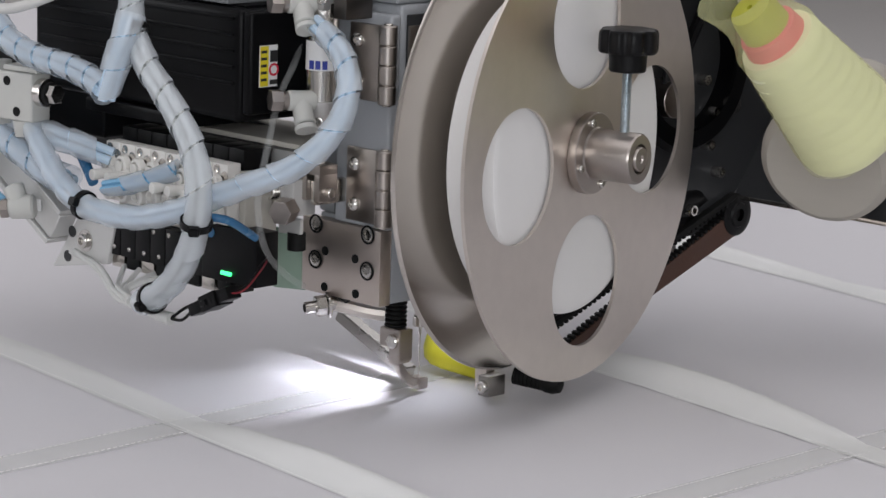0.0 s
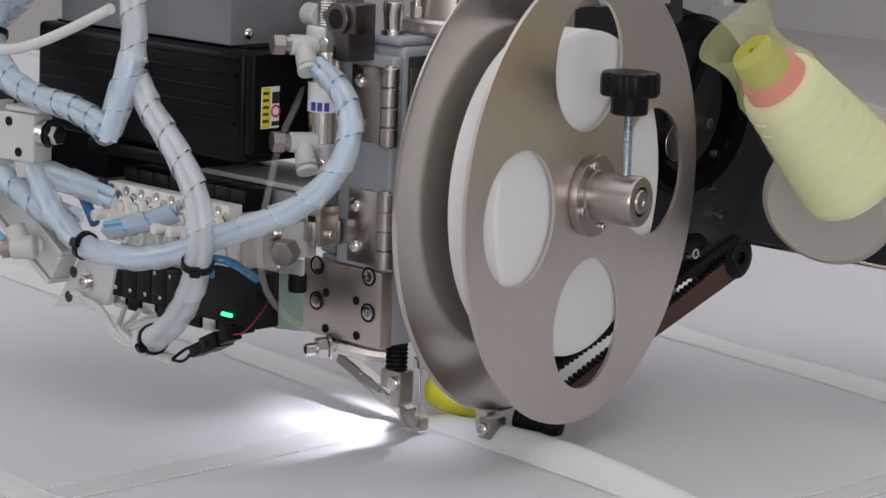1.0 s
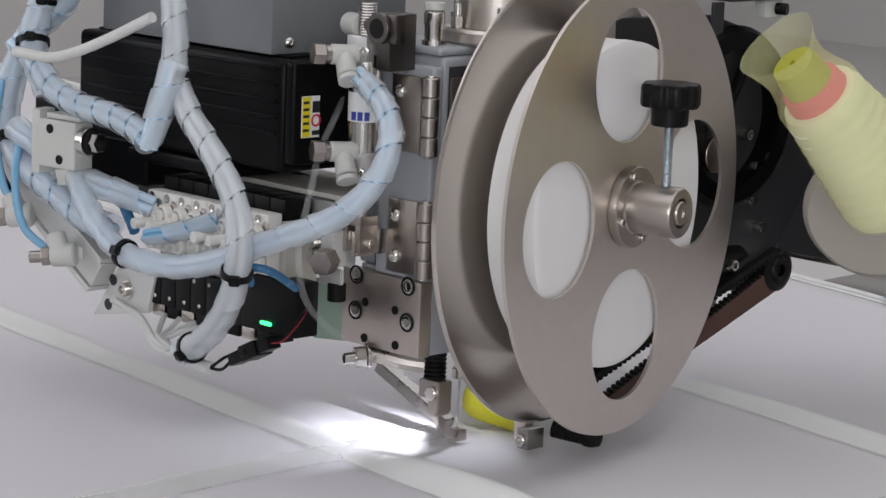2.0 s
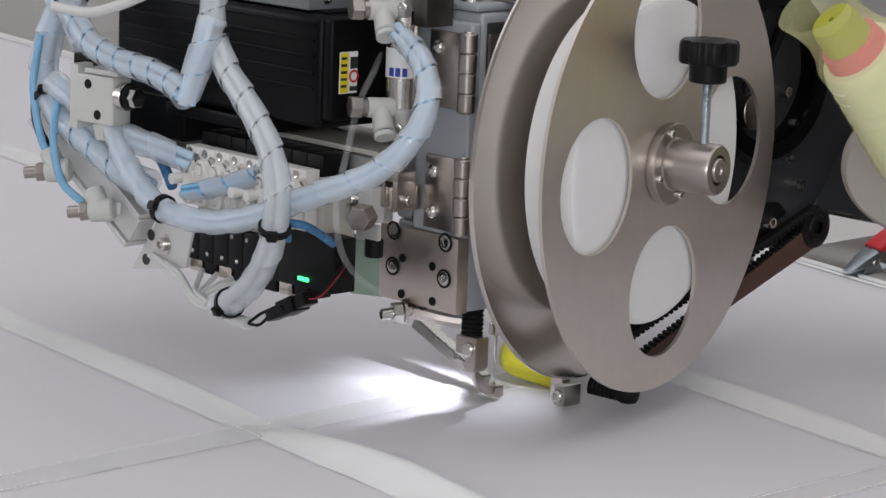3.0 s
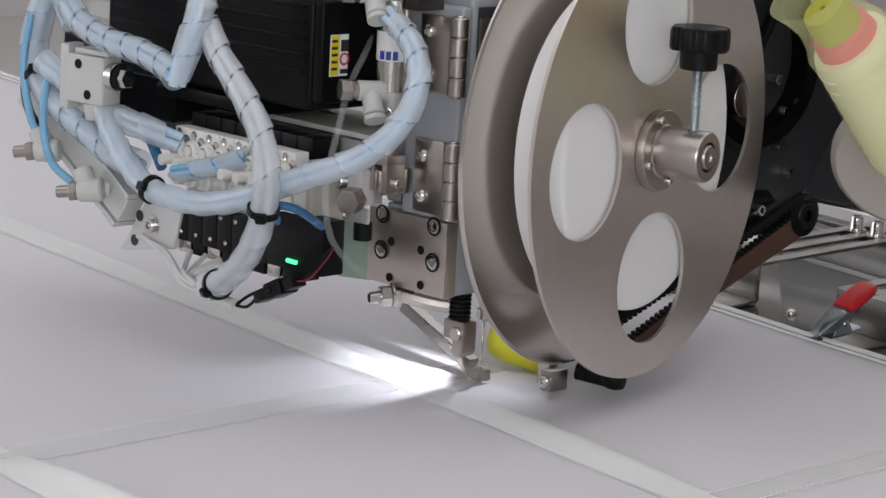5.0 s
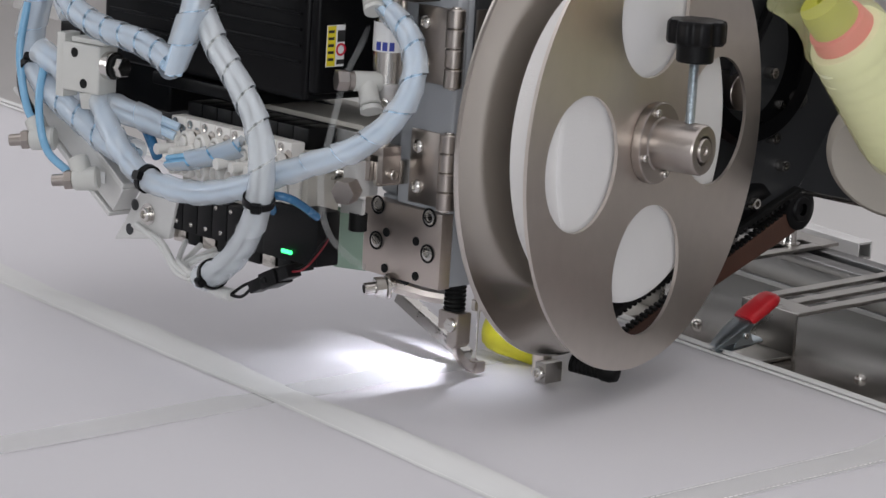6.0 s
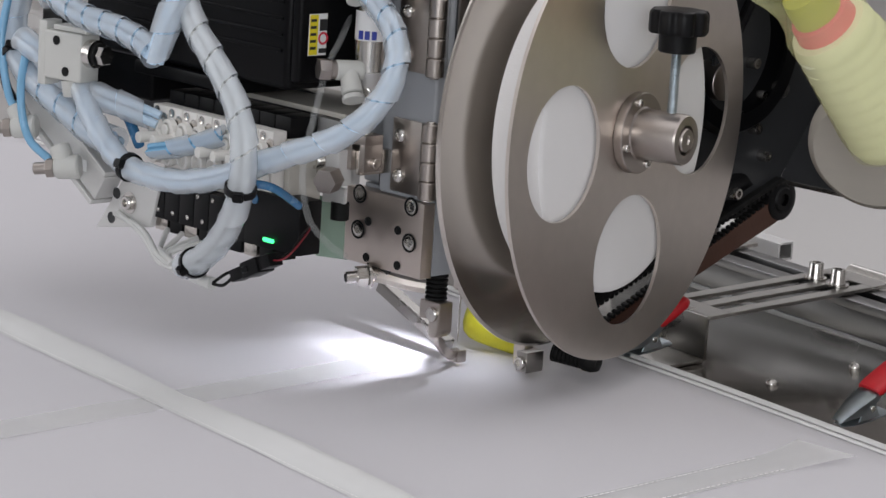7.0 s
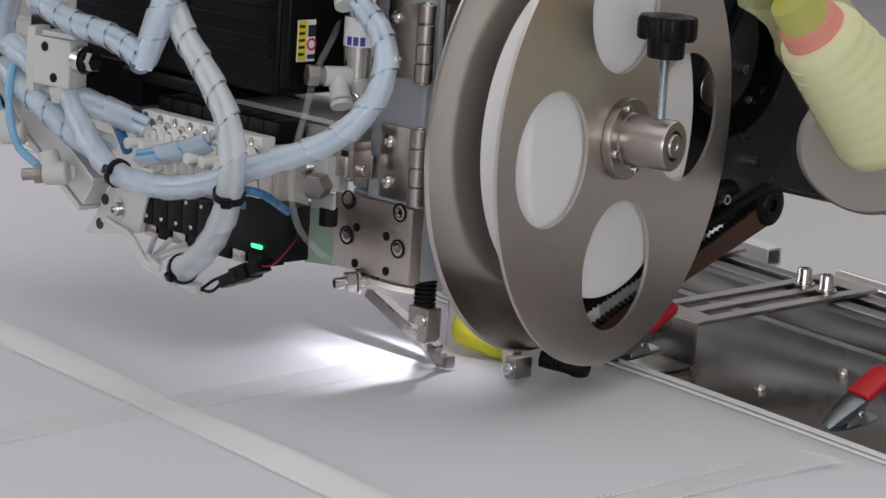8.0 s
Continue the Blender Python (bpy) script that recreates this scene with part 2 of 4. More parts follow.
def tie(parent, at, way, r, name="cable_tie"):
    """A black tie round a hose with its lock and cut tail."""
    at, way = Vector(at), Vector(way).normalized()
    bm = turned([(r, -0.0022), (r + 0.0014, -0.0022), (r + 0.0014, 0.0022), (r, 0.0022), (r, -0.0022)], at, at + way, 28)
    side = way.cross(Vector((0.7, -0.7, 0.1))).normalized()
    out = side.cross(way)
    for s in (1, -1):
        if out.dot(Vector((0.7, -0.7, 0))) < 0:
            out = -out
    k = bmesh.new()
    bmesh.ops.create_cube(k, size=1)
    move(k, along(at + out * (r + 0.001), at + out * (r + 1)) @ Matrix.Diagonal((0.007, 0.006, 0.006, 1)))
    bmesh.ops.bevel(k, geom=k.edges[:], offset=0.0008, segments=2, affect="EDGES")
    join(bm, k)
    return part(name, bm, BLACK, parent, "black nylon cable tie")

# ---- the hall ----


def slab(name, x0, x1, y0, y1, z0, z1, mat, label, category):
    return tagged(part(name, block(x0, x1, y0, y1, z0, z1, 0), mat, None, "", 0), label, category, "", "structure")


slab("floor", -7, 7, -7, 9, -0.86, -0.80, FLOOR, "pale grey painted concrete workshop floor", "floor")
slab("wall_north", -7, 7, 9, 9.2, -0.8, 3.2, WALL, "plain pale workshop wall", "wall")
slab("wall_south", -7, 7, -7.2, -7, -0.8, 3.2, WALL, "plain pale workshop wall", "wall")
slab("wall_east", 7, 7.2, -7, 9, -0.8, 3.2, WALL, "plain pale workshop wall", "wall")
slab("wall_west", -7.2, -7, -7, 9, -0.8, 3.2, WALL, "plain pale workshop wall", "wall")
slab("ceiling", -7, 7, -7, 9, 3.2, 3.3, WALL, "plain white workshop ceiling", "ceiling")

# ---- the work: fabric, tapes and the clamping frame, which all travel together along y ----
# Places along y are given from the second cross tape; TRAVEL says where that tape lies.
TRAVEL = [(0.0, 0.142), (0.5, 0.0875), (1.0, 0.024), (1.5, -0.030), (1.7, -0.049), (2.4, -0.116), (3.0, -0.1735), (3.5, -0.2178),
          (4.0, -0.2665), (4.5, -0.311), (5.0, -0.3595), (5.5, -0.408), (6.0, -0.457), (6.3, -0.4835), (6.5, -0.508),
          (6.8, -0.525), (7.0, -0.529), (8.0, -0.529)]
SLOPE = Matrix.Rotation(radians(2.5), 4, Vector((0.7157, 0.6984, 0))) @ pose(0, 0, 0, 0, 0, -4)  # the bed falls slightly towards the front and lies a little askew
carried = []
EDGE = 0.651
TAPE_X, PITCH_X = -0.026, 0.285


def ripple(x, y):
    fold = 0.0016 * max(0.0, noise.noise(((x + 0.6 * y) * 3, (y - 0.8 * x) * 11, 5.0))) ** 2
    return fold + 0.0009 * noise.noise((x * 5, y * 5, 0.3)) + 0.0003 * noise.noise((x * 17, y * 13, 2.0))


def fabric():
    bm = bmesh.new()
    xs = [-1.5 + 0.02 * i for i in range(151)]
    ys = [-1.2 + 0.02 * i for i in range(92)] + [EDGE]
    ys = [y for y in ys if y < EDGE] + [EDGE]
    grid = [[bm.verts.new((x, y, -0.0018 + ripple(x, y))) for x in xs] for y in ys]
    for a, b in zip(grid, grid[1:]):
        for i in range(len(xs) - 1):
            bm.faces.new((a[i], a[i + 1], b[i + 1], b[i]))
    # the hem is folded down over the edge
    fold = [bm.verts.new((v.co.x, EDGE + 0.002, v.co.z - 0.004)) for v in grid[-1]]
    for i in range(len(xs) - 1):
        bm.faces.new((grid[-1][i], grid[-1][i + 1], fold[i + 1], fold[i]))
    ob = part("fabric", bm, CLOTH, None, "", 180)
    return tagged(ob, "large white woven fabric sheet with a taped grid", "fabric", "", "structure")


carried.append(fabric())


def hem():
    bm = bmesh.new()
    for y0, y1, lift in ((EDGE - 0.012, EDGE - 0.0085, 0.0016), (EDGE - 0.004, EDGE + 0.001, 0.0026)):
        last = None
        for i in range(301):
            x = -1.5 + 0.01 * i
            z = ripple(x, EDGE) - 0.0012
            w = 0.0008 * noise.noise((x * 9, y0 * 9, 4))
            row = [bm.verts.new(p) for p in ((x, y0 + w, z), (x, (y0 + y1) / 2 + w, z + lift), (x, y1 + w, z))]
            if last:
                for k in range(2):
                    bm.faces.new((last[k], last[k + 1], row[k + 1], row[k]))
            last = row
    return tagged(part("hem", bm, TAPE, None, "", 180), "white double-folded hem along the fabric edge", "hem")


carried.append(hem())


def seam(parent, a, b, lift):
    """A row of short stitches from a to b along a tape's edge."""
    a, b = Vector((*a, 0)), Vector((*b, 0))
    d = (b - a).normalized()
    s = Vector((-d.y, d.x, 0)) * 0.0004
    bm = bmesh.new()
    for i in range(int((b - a).length / 0.0046)):
        row = []
        for p in (a + d * (0.0046 * i), a + d * (0.0046 * i + 0.0034)):
            row += [(p - s, 0), (p, 0.0004), (p + s, 0)]
        v = [bm.verts.new((p.x, p.y, lift + ripple(p.x, p.y) + h)) for p, h in row]
        bm.faces.new((v[0], v[1], v[4], v[3]))
        bm.faces.new((v[1], v[2], v[5], v[4]))
    return tagged(part("seam", bm, FELT, parent, "row of white stitches", 180), "", "", "", "stuff")


BULGES = {(1, 0): 1.3, (2, 0): 1.6, (3, 0): 2.1, (4, 0): 0.9}  # how far a tape stands up in one bay


def cross_tape(y, width, seed):
    """A satin tape sewn along one edge; between the crossings its free edge stands up in long bulges."""
    bm = bmesh.new()
    last = None
    n, across = 500, 8
    for i in range(n + 1):
        x = -1.3 + 2.6 * i / n
        u = ((x - TAPE_X) / PITCH_X) % 1.0
        cell = math.floor((x - TAPE_X) / PITCH_X)
        strength = BULGES.get((seed - 3, cell), 0.35 + 0.45 * random.Random(seed * 31 + cell).random())
        lift = 0.0070 * strength * math.sin(math.pi * u) ** 0.8 if 0 < u < 1 else 0
        row = []
        for k in range(across + 1):
            v = k / across
            yy = y + width * (v - 0.5) * (1 - 0.10 * lift / 0.0125) + 0.0012 * noise.noise((x * 6, seed, 0))
            zz = -0.0012 + ripple(x, yy) + lift * (math.sin(v * math.pi * 0.62) ** 1.4) + 0.0005 * noise.noise((x * 30, v * 3, seed))
            row.append(bm.verts.new((x, yy, zz)))
        if last:
            for k in range(across):
                bm.faces.new((last[k], last[k + 1], row[k + 1], row[k]))
        last = row
    ob = part("cross_tape", bm, TAPE, None, "", 180)
    seam(ob, (-1.3, y - width * 0.5 + 0.003), (1.3, y - width * 0.5 + 0.003), -0.0006)
    return tagged(ob, "white satin tape sewn across the fabric with loose bulges", "tape", "cross tapes")


for k, y in enumerate((-0.936, -0.624, -0.312, 0.0, 0.312)):
    carried.append(cross_tape(y, 0.027, k + 3))


def laid_tape(x, y0, y1, width, flared=False):
    """A thin tape already sewn flat along y."""
    bm = bmesh.new()
    last = None
    n = int((y1 - y0) / 0.01)
    for i in range(n + 1):
        y = y0 + (y1 - y0) * i / n
        w = width
        if flared:
            w += 0.020 * max(0, 1 - (y1 - y) / 0.05) ** 1.5
        row = []
        for v in (-0.5, -0.17, 0.17, 0.5):
            xx = x + w * v
            z = -0.0014 + ripple(xx, y) + (0.004 * max(0, 1 - (y1 - y) / 0.05) * (0.6 + v) if flared else 0)
            row.append(bm.verts.new((xx, y, z)))
        if last:
            for k in range(3):
                bm.faces.new((last[k], last[k + 1], row[k + 1], row[k]))
        last = row
    ob = part("lengthwise_tape", bm, TAPE_THIN, None, "", 180)
    for e in (-1, 1):
        seam(ob, (x + e * (width * 0.5 - 0.003), y0), (x + e * (width * 0.5 - 0.003), y1 - 0.05), -0.0009)
    return tagged(ob, "thin translucent white tape sewn along the fabric", "tape", "lengthwise tapes")


for k in (1, 2, 3):
    carried.append(laid_tape(TAPE_X + k * PITCH_X, -1.2, 0.612, 0.030, True))
carried.append(laid_tape(TAPE_X, -1.2, -0.116, 0.030))


def fed_tape(length):
    bm = bmesh.new()
    last = None
    for i in range(7):
        y = -length * i / 6
        row = [bm.verts.new((v * 0.030, y, 0.0003 * (1 - 4 * v * v))) for v in (-0.5, -0.17, 0.17, 0.5)]
        if last:
            for k in range(3):
                bm.faces.new((last[k], last[k + 1], row[k + 1], row[k]))
        last = row
    ob = part("fed_tape", bm, TAPE_THIN, None, "", 180)
    return tagged(ob, "length of thin white tape fed from the reel under the foot", "tape", "fed tape lengths")


FED = 0.0535
fed = [fed_tape(FED) for _ in range(12)]


def slotted_bracket(left):
    bracket = thing("slotted_bracket", "bent stainless bracket with two long slots", "bracket")
    x0, x1 = left, left + 0.054
    for a, b in ((x0, x0 + 0.010), (x0 + 0.022, x0 + 0.032), (x0 + 0.044, x1)):
        part("arm_bar", block(a, b, 0.755, 0.905, 0.0205, 0.0235, 0.0004, 1), BRACKET, bracket)
    part("arm_end", block(x0, x1, 0.733, 0.755, 0.0205, 0.0235, 0.0004, 1), BRACKET, bracket)
    part("arm_end", block(x0, x1, 0.905, 0.925, 0.0205, 0.0235, 0.0004, 1), BRACKET, bracket)
    part("upright", block(x0, x1, 0.7300, 0.7328, -0.0085, 0.0235, 0.0006), BRACKET, bracket)
    part("foot_flange", block(x0, x1, 0.690, 0.7298, -0.0098, -0.0070, 0.0006), BRACKET, bracket)
    for x in (x0 + 0.016, x0 + 0.038):
        bm = turned([(0, 0), (0.0085, 0), (0.0085, 0.0012), (0.0062, 0.0012), (0.0062, 0.0025), (0.0055, 0.0035), (0.0055, 0.0115), (0.005, 0.0125),
                     (0.003, 0.0125), (0.0028, 0.008), (0, 0.008)], (x, 0.884, 0.0236), (x, 0.884, 1), 24)
        part("bracket_bolt", bm, CHROME, bracket)
    carried.append(bracket)


def pallet():
    sheet = part("sheet_metal_strip", block(-0.24, 1.4, EDGE - 0.06, 0.90, -0.014, -0.010, 0.001), STRIP)
    tagged(sheet, "polished stainless strip beyond the fabric edge", "metal strip")
    for x, y in ((0.104, 0.737), (0.106, 0.821), (0.30, 0.737), (0.30, 0.821), (-0.06, 0.737)):
        pan_screw(sheet, (x, y, -0.010), (0, 0, 1), 0.0045)
    carried.append(sheet)
    # slotted aluminium rail
    rail = thing("aluminium_rail", "long slotted aluminium profile rail", "rail")
    z0, z1, y0, y1 = -0.012, 0.020, 0.872, 0.915
    for name, a, b, c, d in (("base_web", y0, y1, z0, z0 + 0.006), ("front_face", y0 + 0.001, y0 + 0.0075, z0 + 0.0062, z1 - 0.0072),
                             ("core", y0 + 0.008, y1, z0 + 0.0062, z1 - 0.0072), ("top_lip", y0, y0 + 0.016, z1 - 0.007, z1),
                             ("top_lip", y1 - 0.014, y1, z1 - 0.007, z1)):
        part(name, block(-0.20, 1.4, a, b, c, d, 0.0006), RAIL, rail)
    # dark strip laid in to paint the shade inside the rail's slot
    part("slot_shade_strip", block(-0.20, 1.4, y0 + 0.018, y1 - 0.016, z1 - 0.006, z1 - 0.0045, 0), GREY_DARK, rail, "dark strip standing in for shade in the rail slot")
    carried.append(rail)
    guide = thing("guide_rod", "round steel guide rod beside the rail", "rod")
    part("rod", rod((-0.02, 0.955, 0.012), (1.4, 0.955, 0.012), 0.008), CHROME, guide)
    part("rod_base", block(-0.02, 1.4, 0.945, 0.967, -0.012, 0.004), ALU, guide)
    carried.append(guide)
    second = thing("hollow_profile", "hollow square aluminium profile with open end", "profile")
    bm = bmesh.new()
    for a in ((0.965, 0.967, 0.0, 0.015), (0.980, 0.982, 0.0, 0.015), (0.967, 0.980, 0.0, 0.002), (0.967, 0.980, 0.013, 0.015)):
        block(-1.4, -0.105, *a, 0.0004, 1, bm)
    part("tube", bm, ALU, second)
    carried.append(second)
    # bent bracket with two long slots
    for left in (-0.0095, -0.145):
        slotted_bracket(left)


loose = len(carried)
pallet()
framework, carried = carried[loose:], carried[:loose]


def jaw(rows, thick):
    """A folded sheet jaw: rows of (reach, height, half width, drop of its side walls)."""
    bm = bmesh.new()
    last = None
    for p, z, w, d in rows:
        row = [bm.verts.new(c) for c in ((p, -w, z - d), (p, -w, z - 0.0012), (p, -w * 0.72, z), (p, w * 0.72, z), (p, w, z - 0.0012), (p, w, z - d))]
        if last:
            for k in range(5):
                bm.faces.new((last[k], last[k + 1], row[k + 1], row[k]))
        last = row
    bmesh.ops.solidify(bm, geom=bm.faces[:], thickness=thick)
    return bm


def clamp(x, y, turn):
    """A spring clamp with two folded jaws, a pivot, a spring and a red dipped grip."""
    c = thing("spring_clamp", "zinc spring clamp with a red dipped grip holding the fabric", "clamp", "clamps on the edge")
    part("upper_jaw", jaw(((-0.001, 0.0016, 0.0042, 0.0012), (0.004, 0.0052, 0.0056, 0.0035), (0.014, 0.0120, 0.0078, 0.0080), (0.022, 0.0165, 0.0088, 0.0085), (0.030, 0.0205, 0.0090, 0.0040)), 0.0009), ZINC, c)
    part("lower_jaw", jaw(((0.000, -0.0012, 0.0040, 0.0010), (0.010, -0.0010, 0.0060, 0.0014), (0.024, 0.0010, 0.0070, 0.0020), (0.040, 0.0042, 0.0070, 0.0022)), 0.0009), ZINC, c)
    for e in (-1, 1):
        cheek = prism([(0.012, 0.0), (0.019, 0.0125), (0.025, 0.0135), (0.031, 0.0022)], 0.0010, 0.0002)
        part("cheek", move(cheek, Matrix.Translation((0, e * 0.0072 - 0.0005, 0))), ZINC, c)
    part("pivot", rod((0.0225, -0.0098, 0.0085), (0.0225, 0.0098, 0.0085), 0.0021), CHROME, c)
    bm = bmesh.new()
    pts = [(0.0225 + 0.0042 * math.cos(a), -0.005 + 0.010 * a / (8 * math.pi), 0.0085 + 0.0042 * math.sin(a)) for a in
           [k * math.pi / 4 for k in range(33)]]
    hose(pts, 0.0008, 6, 0.0015, bm)
    part("spring", bm, CHROME, c)
    grip = bmesh.new()
    last = None
    for p, z, w, h in ((0.0265, 0.0180, 0.0094, 0.0030), (0.029, 0.0192, 0.0100, 0.0042), (0.040, 0.0252, 0.0100, 0.0046), (0.049, 0.0302, 0.0096, 0.0044), (0.0525, 0.0322, 0.0080, 0.0032), (0.0535, 0.0328, 0.0045, 0.0015)):
        ring = []
        for k in range(20):
            a = 2 * math.pi * k / 20
            cw, ch = math.cos(a), math.sin(a)
            cw, ch = math.copysign(abs(cw) ** 0.6, cw), math.copysign(abs(ch) ** 0.7, ch)
            ring.append(grip.verts.new((p - 0.5 * ch * h, cw * w, z + 0.87 * ch * h)))
        if last:
            for k in range(20):
                grip.faces.new((last[k], last[(k + 1) % 20], ring[(k + 1) % 20], ring[k]))
        else:
            grip.faces.new(ring[::-1])
        last = ring
    grip.faces.new(last)
    part("grip", grip, RED, c, "red dipped rubber grip", 60)
    return c, Matrix.Translation((x, y, 0.0015)) @ pose(0, 0, 0, 0, 0, 90 + turn)


clamps = [clamp(x, y, t) for x, y, t in ((0.041, 0.643, -4), (0.227, 0.657, -4), (-0.106, 0.640, -8), (0.43, 0.65, 3))]


def work_table():
    t = thing("work_table", "plain white work table under the fabric", "table", "", "structure")
    part("tabletop", move(block(-1.35, 1.35, -1.0, 0.05, -0.045, -0.015, 0.002), SLOPE.copy()), WALL, t)
    for x in (-1.25, 1.25):
        for y in (-0.92, -0.05):
            c = SLOPE @ Vector((x, y, -0.045))
            part("leg", block(c.x - 0.03, c.x + 0.03, c.y - 0.03, c.y + 0.03, -0.80, c.z + 0.002, 0.002), ALU, t)


work_table()

# ---- the tape reel ----
AXIS = Vector((0.9785, 0.2062, 0))
SIDE = Vector((-0.2062, 0.9785, 0))
HUB = Vector((0.102, 0.045, 0.170))
REEL = Matrix((SIDE, Vector((0, 0, 1)), AXIS)).transposed().to_4x4()
REEL.translation = HUB


def holed_disc(radius, holes, thick):
    """A round plate with round holes; its face looks along z at height 0."""
    bm = bmesh.new()
    edges = []
    for cx, cy, r, n in [(0, 0, radius, 160)] + [(a, b, c, 72) for a, b, c in holes]:
        ring = [bm.verts.new((cx + r * math.cos(2 * math.pi * i / n), cy + r * math.sin(2 * math.pi * i / n), 0)) for i in range(n)]
        edges += [bm.edges.new((ring[i], ring[(i + 1) % n])) for i in range(n)]
    bmesh.ops.triangle_fill(bm, use_beauty=True, edges=edges)
    ext = bmesh.ops.extrude_face_region(bm, geom=bm.faces[:])
    bmesh.ops.translate(bm, verts=[v for v in ext["geom"] if isinstance(v, bmesh.types.BMVert)], vec=(0, 0, -thick))
    return bm


def tape_reel():
    reel = thing("tape_reel", "stainless tape reel with a white fleece tape roll", "tape reel")
    reel.matrix_world = REEL
    a0 = radians(183.7)
    holes = [(0.0857 * math.cos(a0 + k * math.pi / 2), 0.0857 * math.sin(a0 + k * math.pi / 2), 0.0433) for k in range(4)]
    part("front_disc", holed_disc(0.150, holes, 0.0025), STEEL, reel, "brushed stainless disc with four round holes", 0)
    bm = turned([(0.02, -0.0535), (0.148, -0.0535), (0.150, -0.0530), (0.150, -0.0515), (0.1485, -0.0505), (0.02, -0.0505), (0.02, -0.0535)], (0, 0, 0), (0, 0, 1), 160)
    part("back_disc", bm, STEEL_DARK, reel, "plain stainless back disc", 30)
    prof = [(0.03, -0.040)]
    for k in range(9):
        prof.append((0.1065 + 0.0004 * math.sin(k * 2.3), -0.040 + 0.034 * k / 8))
    prof += [(0.1045, -0.0050), (0.1015, -0.0046), (0.03, -0.0048)]
    part("tape_roll", turned(prof, (0, 0, 0), (0, 0, 1), 120), FELT, reel, "thick roll of white fleece tape")
    bm = turned([(0, 0.0002), (0.0262, 0.0002), (0.0266, 0.0008), (0.0266, 0.0062), (0.0260, 0.0068), (0.0175, 0.0068), (0.0165, 0.0078),
                 (0.0165, 0.0375), (0.0155, 0.0390), (0.0098, 0.0390), (0.0090, 0.0365), (0.0090, 0.030), (0, 0.030)], (0, 0, 0), (0, 0, 1), 64)
    part("hub", bm, NICKEL, reel, "turned nickel-plated hub with a flange")
    part("shaft", turned([(0, 0.030), (0.0080, 0.030), (0.0080, 0.0390), (0.0072, 0.0400), (0.003, 0.0400), (0.0024, 0.0388), (0, 0.0386)], (0, 0, 0), (0, 0, 1), 40), NICKEL, reel)
    part("axle", rod((0, 0, -0.075), (0, 0, -0.002), 0.012), STEEL_DARK, reel)
    for k in range(4):
        a = radians(20 + 90 * k)
        socket_screw(reel, (0.0218 * math.cos(a), 0.0218 * math.sin(a), 0.0066), (0, 0, 1), 0.0027, 0.0026)
    # clamping knob on a threaded stem
    prof = [(0, 0.012)]
    for k in range(48):
        prof += [(0.0033, 0.012 + 0.0009 * k), (0.0029, 0.012 + 0.0009 * k + 0.00045)]
    part("threaded_stem", turned(prof + [(0, 0.056)], (0, 0, 0.027), (0, 1, 0.027), 16), ZINC, reel, "zinc-plated threaded stem")
    bm = turned([(0, 0.0555), (0.0112, 0.0555), (0.0120, 0.0565), (0.0124, 0.069), (0, 0.069)], (0, 0, 0.027), (0, 1, 0.027), 40)
    star = bmesh.new()
    n = 96
    rows = []
    for h, sc in ((0.0675, 0.90), (0.0685, 0.95), (0.070, 0.965), (0.0795, 0.965), (0.0815, 0.94), (0.0826, 0.89), (0.0830, 0.78), (0.0832, 0.3)):
        ring = []
        for i in range(n):
            a = 2 * math.pi * i / n
            lobe = 0.5 + 0.5 * math.cos(8 * a)
            r = (0.0178 + 0.0024 * min(1, lobe * 1.7)) * sc if sc > 0.75 else 0.0178 * sc
            ring.append(star.verts.new((r * math.cos(a), h, 0.027 + r * math.sin(a))))
        rows.append(ring)
    for p, q in zip(rows, rows[1:]):
        for i in range(n):
            star.faces.new((p[i], p[(i + 1) % n], q[(i + 1) % n], q[i]))
    star.faces.new(rows[0])
    star.faces.new(rows[-1])
    join(bm, star)
    part("star_knob", bm, BLACK, reel, "black plastic eight-lobed knob", 35)
    return reel


tape_reel()

# ---- the sewing head ----


